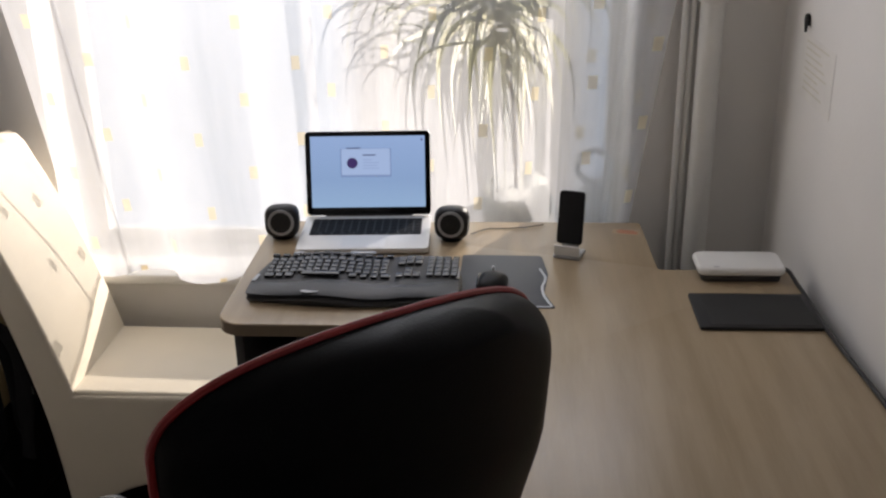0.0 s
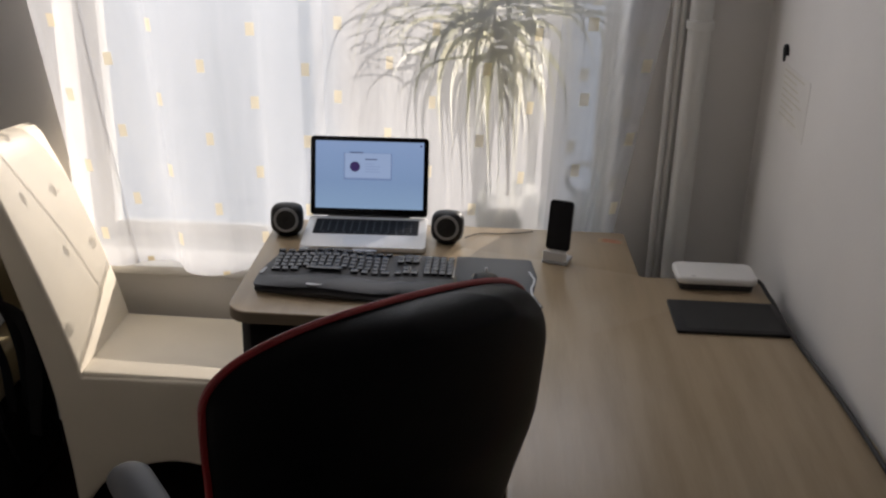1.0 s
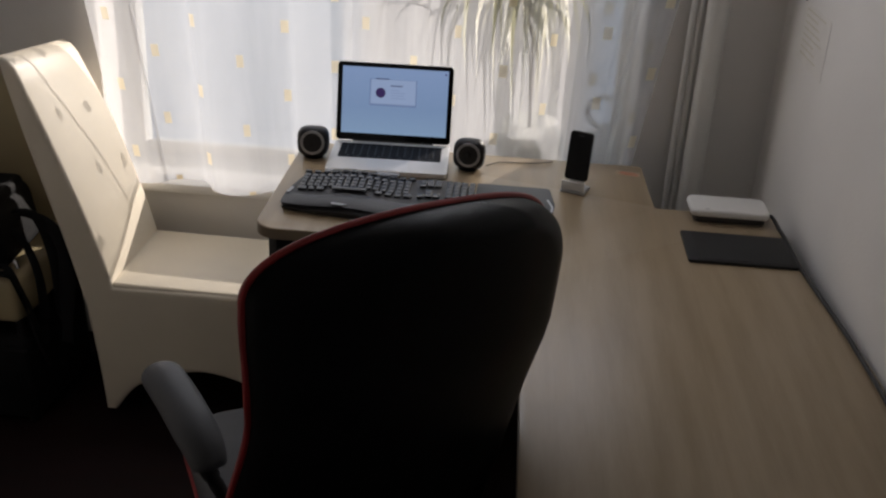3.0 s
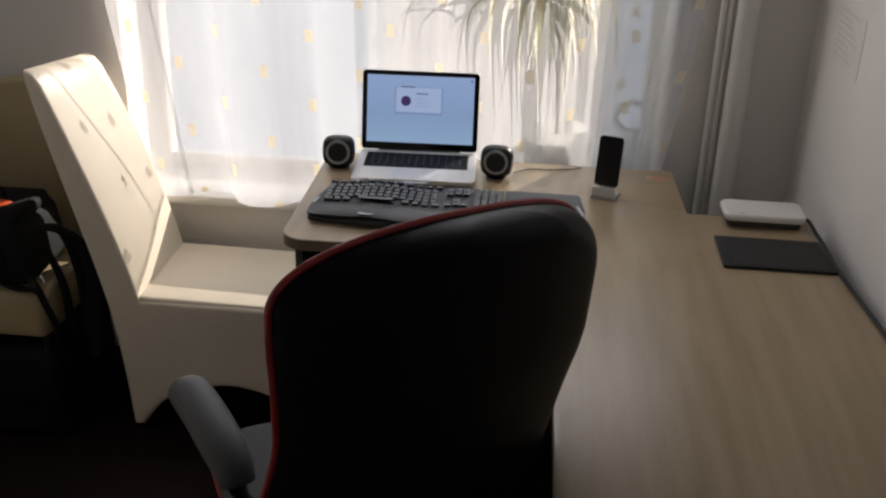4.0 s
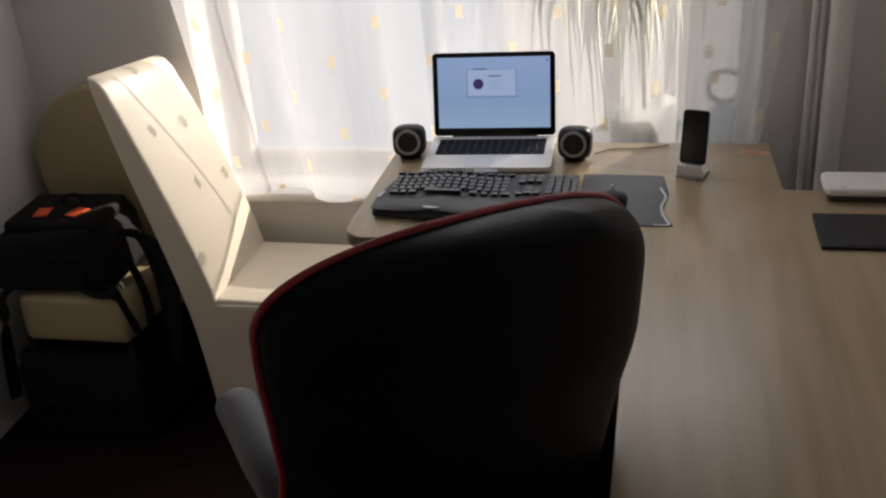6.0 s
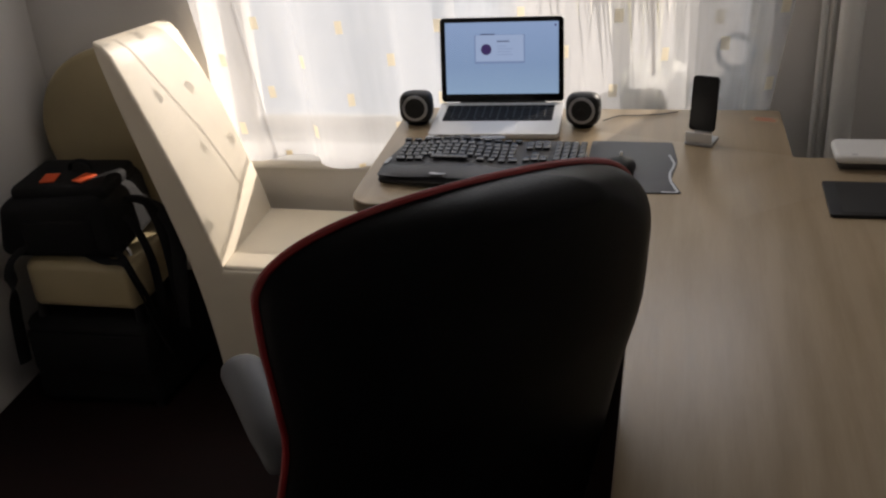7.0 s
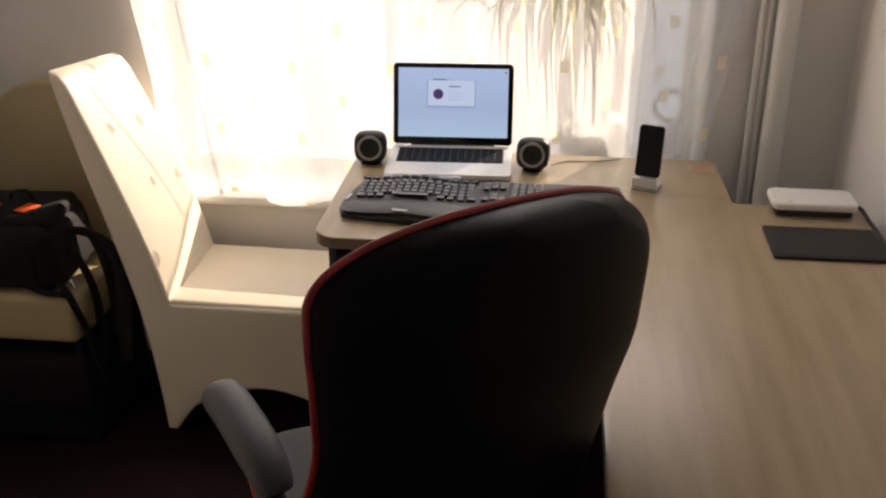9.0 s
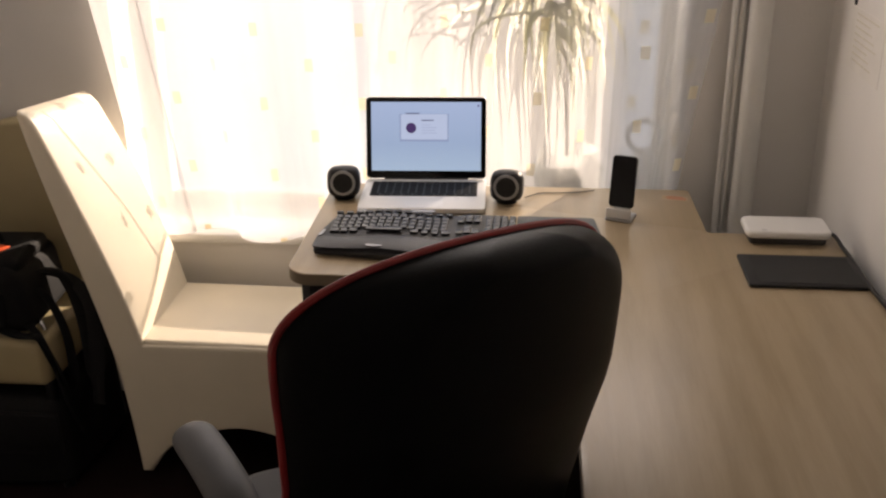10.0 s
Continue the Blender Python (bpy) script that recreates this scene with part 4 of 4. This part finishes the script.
def build_office_chair():
    c = thing("office_chair", pose(0.2530, -1.4559, 0, 0, 0, 51.9), "black leather office chair with red piping and grey armrests", "office chair")
    TOP, WIDE, W, LOW, LEAN, CURL, THICK, TILT = 1.2177, 1.1021, 0.2847, 0.2304, 0.0748, 0.0545, 0.0425, 0.1593

    def half(z):
        if z > WIDE:
            return max(0.004, W * max(0.0, 1 - ((z - WIDE) / (TOP - WIDE)) ** 2.0632) ** (1 / 2.0916))
        w = LOW + (W - LOW) * math.cos(min((WIDE - z) / 0.3274, 1) * math.pi / 2)
        k = min(max((0.9361 - z) / 0.22, 0), 1)
        return w + 0.0508 * k * k * (3 - 2 * k)

    def shift(x, z):
        return CURL * (x / 0.27) ** 2 - LEAN * (z - WIDE) + 0.1916 * max(0.0, 1.0 - z)
    zs = [0.50 + (WIDE - 0.50) * i / 20 for i in range(20)] + [WIDE + (TOP - WIDE) * math.sin(math.pi / 2 * i / 26) for i in range(27)]
    bm = bmesh.new()
    n, rings = 96, []
    for z in zs:
        w = half(z)
        ring = []
        for i in range(n):
            a = 2 * math.pi * i / n
            ca, sa = math.cos(a), math.sin(a)
            x = w * abs(ca) ** 0.7 * (1 if ca > 0 else -1)
            rim = min(1.0, min(w - abs(x), (TOP - z) * 4) / 0.10)
            y = 0.004 * sa if sa > 0 else -1.5 * THICK * (1 - (1 - rim) ** 1.5) ** 0.5 - 0.004 * abs(sa)
            ring.append(bm.verts.new((x, y + shift(x, z), z - TILT * x)))
        rings.append(ring)
    for a, b in zip(rings, rings[1:]):
        for i in range(n):
            bm.faces.new((a[i], a[(i + 1) % n], b[(i + 1) % n], b[i]))
    bm.faces.new(rings[0]), bm.faces.new(rings[-1])
    part("backrest", bm, BLACK_LEATHER, c, "padded black leather back")
    side = [[(s * (half(z) + 0.001), 0.001 + shift(half(z), z), z + 0.001 - TILT * s * half(z)) for z in zs] for s in (-1, 1)]
    part("piping", tube(side[0] + side[1][::-1][1:], 0.0050, 8, straight=True), RED_PIPING, c, "red piping round the back")
    seat = part("seat", slab(rrect(0.46, 0.50, 0.09, 8), 0.43, 0.515, 0.035, 4), SEAT_CLOTH, c, "padded grey cloth seat")
    seat.matrix_local = pose(0.138, 0.404, 0, 0, 0, -25)
    welt = rrect(0.462, 0.502, 0.09, 8)
    part("welt", tube([(x, y, 0.468) for x, y in welt + welt[:1]], 0.005, 8, straight=True), RED_PIPING, seat, "red piping round the seat")
    # two padded armrests that curve down at the back to their posts
    near_pad = [(-0.058, 0.620, 0.692), (-0.072, 0.588, 0.703), (-0.090, 0.523, 0.703), (-0.106, 0.460, 0.692), (-0.114, 0.420, 0.675), (-0.118, 0.400, 0.656), (-0.119, 0.396, 0.646)]
    far_pad = [(x + 0.46 * 0.906, y - 0.46 * 0.423, z) for x, y, z in near_pad]
    for pad, post in ((near_pad, (-0.02, 0.35, 0.428)), (far_pad, (0.24, 0.33, 0.428))):
        part("armrest", tube(pad, 0.038, 20, 0.74, taper=lambda f: min(1.0, (f / 0.06 + 0.10) ** 0.5) * (1 - max(0, f - 0.55) * 0.55)), GREY_FOAM, c, "curved grey padded armrest")
        low = Vector(pad[-1])
        part("post", tube([Vector(pad[3]) - Vector((0, 0, 0.022)), low + Vector((0.015, 0.02, -0.03)), low + Vector((0.04, 0.01, -0.10)), Vector(post), (0.12, 0.40, 0.425)], 0.021, 10, 0.6), BLACK_PLASTIC, c)
    part("column", lathe([(0.025, 0.10), (0.025, 0.42), (0.07, 0.425), (0.07, 0.44)], 20), BLACK_PLASTIC, c).location = (0.10, 0.40, 0)
    for i in range(5):
        a = 2 * math.pi * i / 5 + 0.3
        foot = part("star_leg", tube([(0.10, 0.40, 0.115), (0.10 + 0.15 * math.cos(a), 0.40 + 0.15 * math.sin(a), 0.10), (0.10 + 0.30 * math.cos(a), 0.40 + 0.30 * math.sin(a), 0.070)], 0.022, 10, 0.7), BLACK_PLASTIC, c)
        w = part("castor", lathe([(0.020, -0.02), (0.028, -0.016), (0.028, 0.016), (0.020, 0.02)], 18), BLACK_PLASTIC, foot)
        w.matrix_local = pose(0.10 + 0.30 * math.cos(a), 0.40 + 0.30 * math.sin(a), 0.028, 90, 0, math.degrees(a))
    return c


build_office_chair()


# ---- plants and things on the sill ----
def leaf(bm, pts, w0, twist):
    """One long narrow leaf with a shallow keel along a line of points."""
    n = len(pts) - 1
    prev = None
    for j, q in enumerate(pts):
        f = j / n
        w = w0 * (0.55 + 0.9 * math.sin(math.pi * min(f * 1.1 + 0.12, 1.0))) * (1 - f ** 4) + 0.0004
        t = (pts[min(j + 1, n)] - pts[max(j - 1, 0)]).normalized()
        side = t.cross(Vector((0, 1, 0.2))).normalized()
        side.rotate(Matrix.Rotation(twist, 3, t))
        nor = side.cross(t).normalized()
        row = [bm.verts.new(q - side * w + nor * w * 0.25), bm.verts.new(q), bm.verts.new(q + side * w + nor * w * 0.25)]
        if prev:
            bm.faces.new((prev[0], prev[1], row[1], row[0]))
            bm.faces.new((prev[1], prev[2], row[2], row[1]))
        prev = row


def rosette(bm, crown, count, rng, reach_most, fall, rise_most, wide):
    for k in range(count):
        az = rng.uniform(0, 2 * math.pi)
        reach = reach_most * rng.random() ** 0.8 + 0.03
        dx, dy = math.cos(az), math.sin(az) * 0.20
        start = crown + Vector((rng.uniform(-0.012, 0.012), 0, rng.uniform(-0.09, 0.08)))
        rise = rng.uniform(0.0, rise_most)
        drop = rng.uniform(0.45, 1.0) * fall * (1.15 - 0.75 * reach / reach_most)
        bend = rng.uniform(1.5, 2.6)
        pts = []
        for j in range(13):
            f = j / 12
            r = reach * (1 - (1 - f) ** bend)
            y = max(min(start.y + dy * r, 0.075), -0.055)
            pts.append(Vector((start.x + dx * r + 0.014 * f * math.sin(f * 5 + k * 1.7), y, start.z + rise * math.sin(min(f * 2.8, math.pi)) - drop * f ** 2.0)))
        leaf(bm, pts, rng.uniform(0.55, 1.0) * wide, rng.uniform(-1.1, 1.1))


def build_plant():
    zs = OZ0 + 0.032
    p = thing("potted_dracaena", pose(0.376, 0.235, zs), "tall potted dracaena with long drooping striped leaves", "plant")
    part("pot", lathe([(0.062, 0.0), (0.070, 0.004), (0.084, 0.08), (0.094, 0.15), (0.092, 0.205), (0.080, 0.238), (0.076, 0.240), (0.076, 0.040)], 32), POT, p, "thin white plastic pot")
    part("soil", lathe([(0.074, 0.040), (0.060, 0.044), (0.02, 0.045)], 24), SOIL, p)
    crown = Vector((-0.075, -0.015, 0.76))
    twig = Vector((-0.31, 0.0, 0.70))
    part("trunk", tube([(0, 0, 0.040), (-0.01, 0.0, 0.40), (-0.045, -0.01, 0.66), crown], 0.006, 10, taper=lambda f: 1 - 0.3 * f), BARK, p)
    part("side_branch", tube([crown + Vector((0, 0, 0.02)), crown * 0.55 + twig * 0.45 + Vector((0, 0, 0.06)), twig], 0.003, 8, taper=lambda f: 1 - 0.4 * f), BARK, p)
    rng = random.Random(5)
    bm = bmesh.new()
    rosette(bm, crown, 28, rng, 0.44, 0.50, 0.10, 0.0062)
    rosette(bm, crown + Vector((0, 0, -0.03)), 14, rng, 0.27, 0.62, 0.06, 0.0068)
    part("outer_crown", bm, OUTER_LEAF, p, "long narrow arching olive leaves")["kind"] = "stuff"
    bm = bmesh.new()
    rosette(bm, crown + Vector((0.02, 0, -0.06)), 28, rng, 0.17, 0.74, 0.03, 0.0085)
    rosette(bm, crown + Vector((0.02, 0, -0.06)), 18, rng, 0.26, 0.52, 0.06, 0.0075)
    part("inner_crown", bm, LEAF, p, "drooping inner leaves, pale with sunlight put into their colour")["kind"] = "stuff"
    bm = bmesh.new()
    rosette(bm, twig, 14, rng, 0.12, 0.10, 0.02, 0.0032)
    part("small_crown", bm, OUTER_LEAF, p, "small tuft of leaves on a side branch")["kind"] = "stuff"
    return p


def build_watering_can():
    w = thing("watering_can", pose(0.580, 0.222, OZ0 + 0.032, 0, 0, 0), "pale plastic watering can with a round handle on the sill", "watering can")
    part("body", lathe([(0.050, 0.0), (0.055, 0.006), (0.055, 0.15), (0.048, 0.20), (0.030, 0.225), (0.026, 0.225)], 28), PALE_BLUE, w)
    ring = [(0.044 * math.cos(a), 0.0, 0.282 + 0.044 * math.sin(a)) for a in (2 * math.pi * i / 24 for i in range(25))]
    part("handle", tube(ring, 0.009, 10, straight=True), PALE_BLUE, w)
    part("spout", tube([(-0.05, 0, 0.05), (-0.09, 0, 0.12), (-0.115, 0, 0.20)], 0.010, 10, taper=lambda f: 1.1 - 0.4 * f), PALE_BLUE, w)
    return w


PALE_BLUE = thin_plastic("thin_pale_blue_plastic", (0.80, 0.83, 0.86))
build_plant()
build_watering_can()
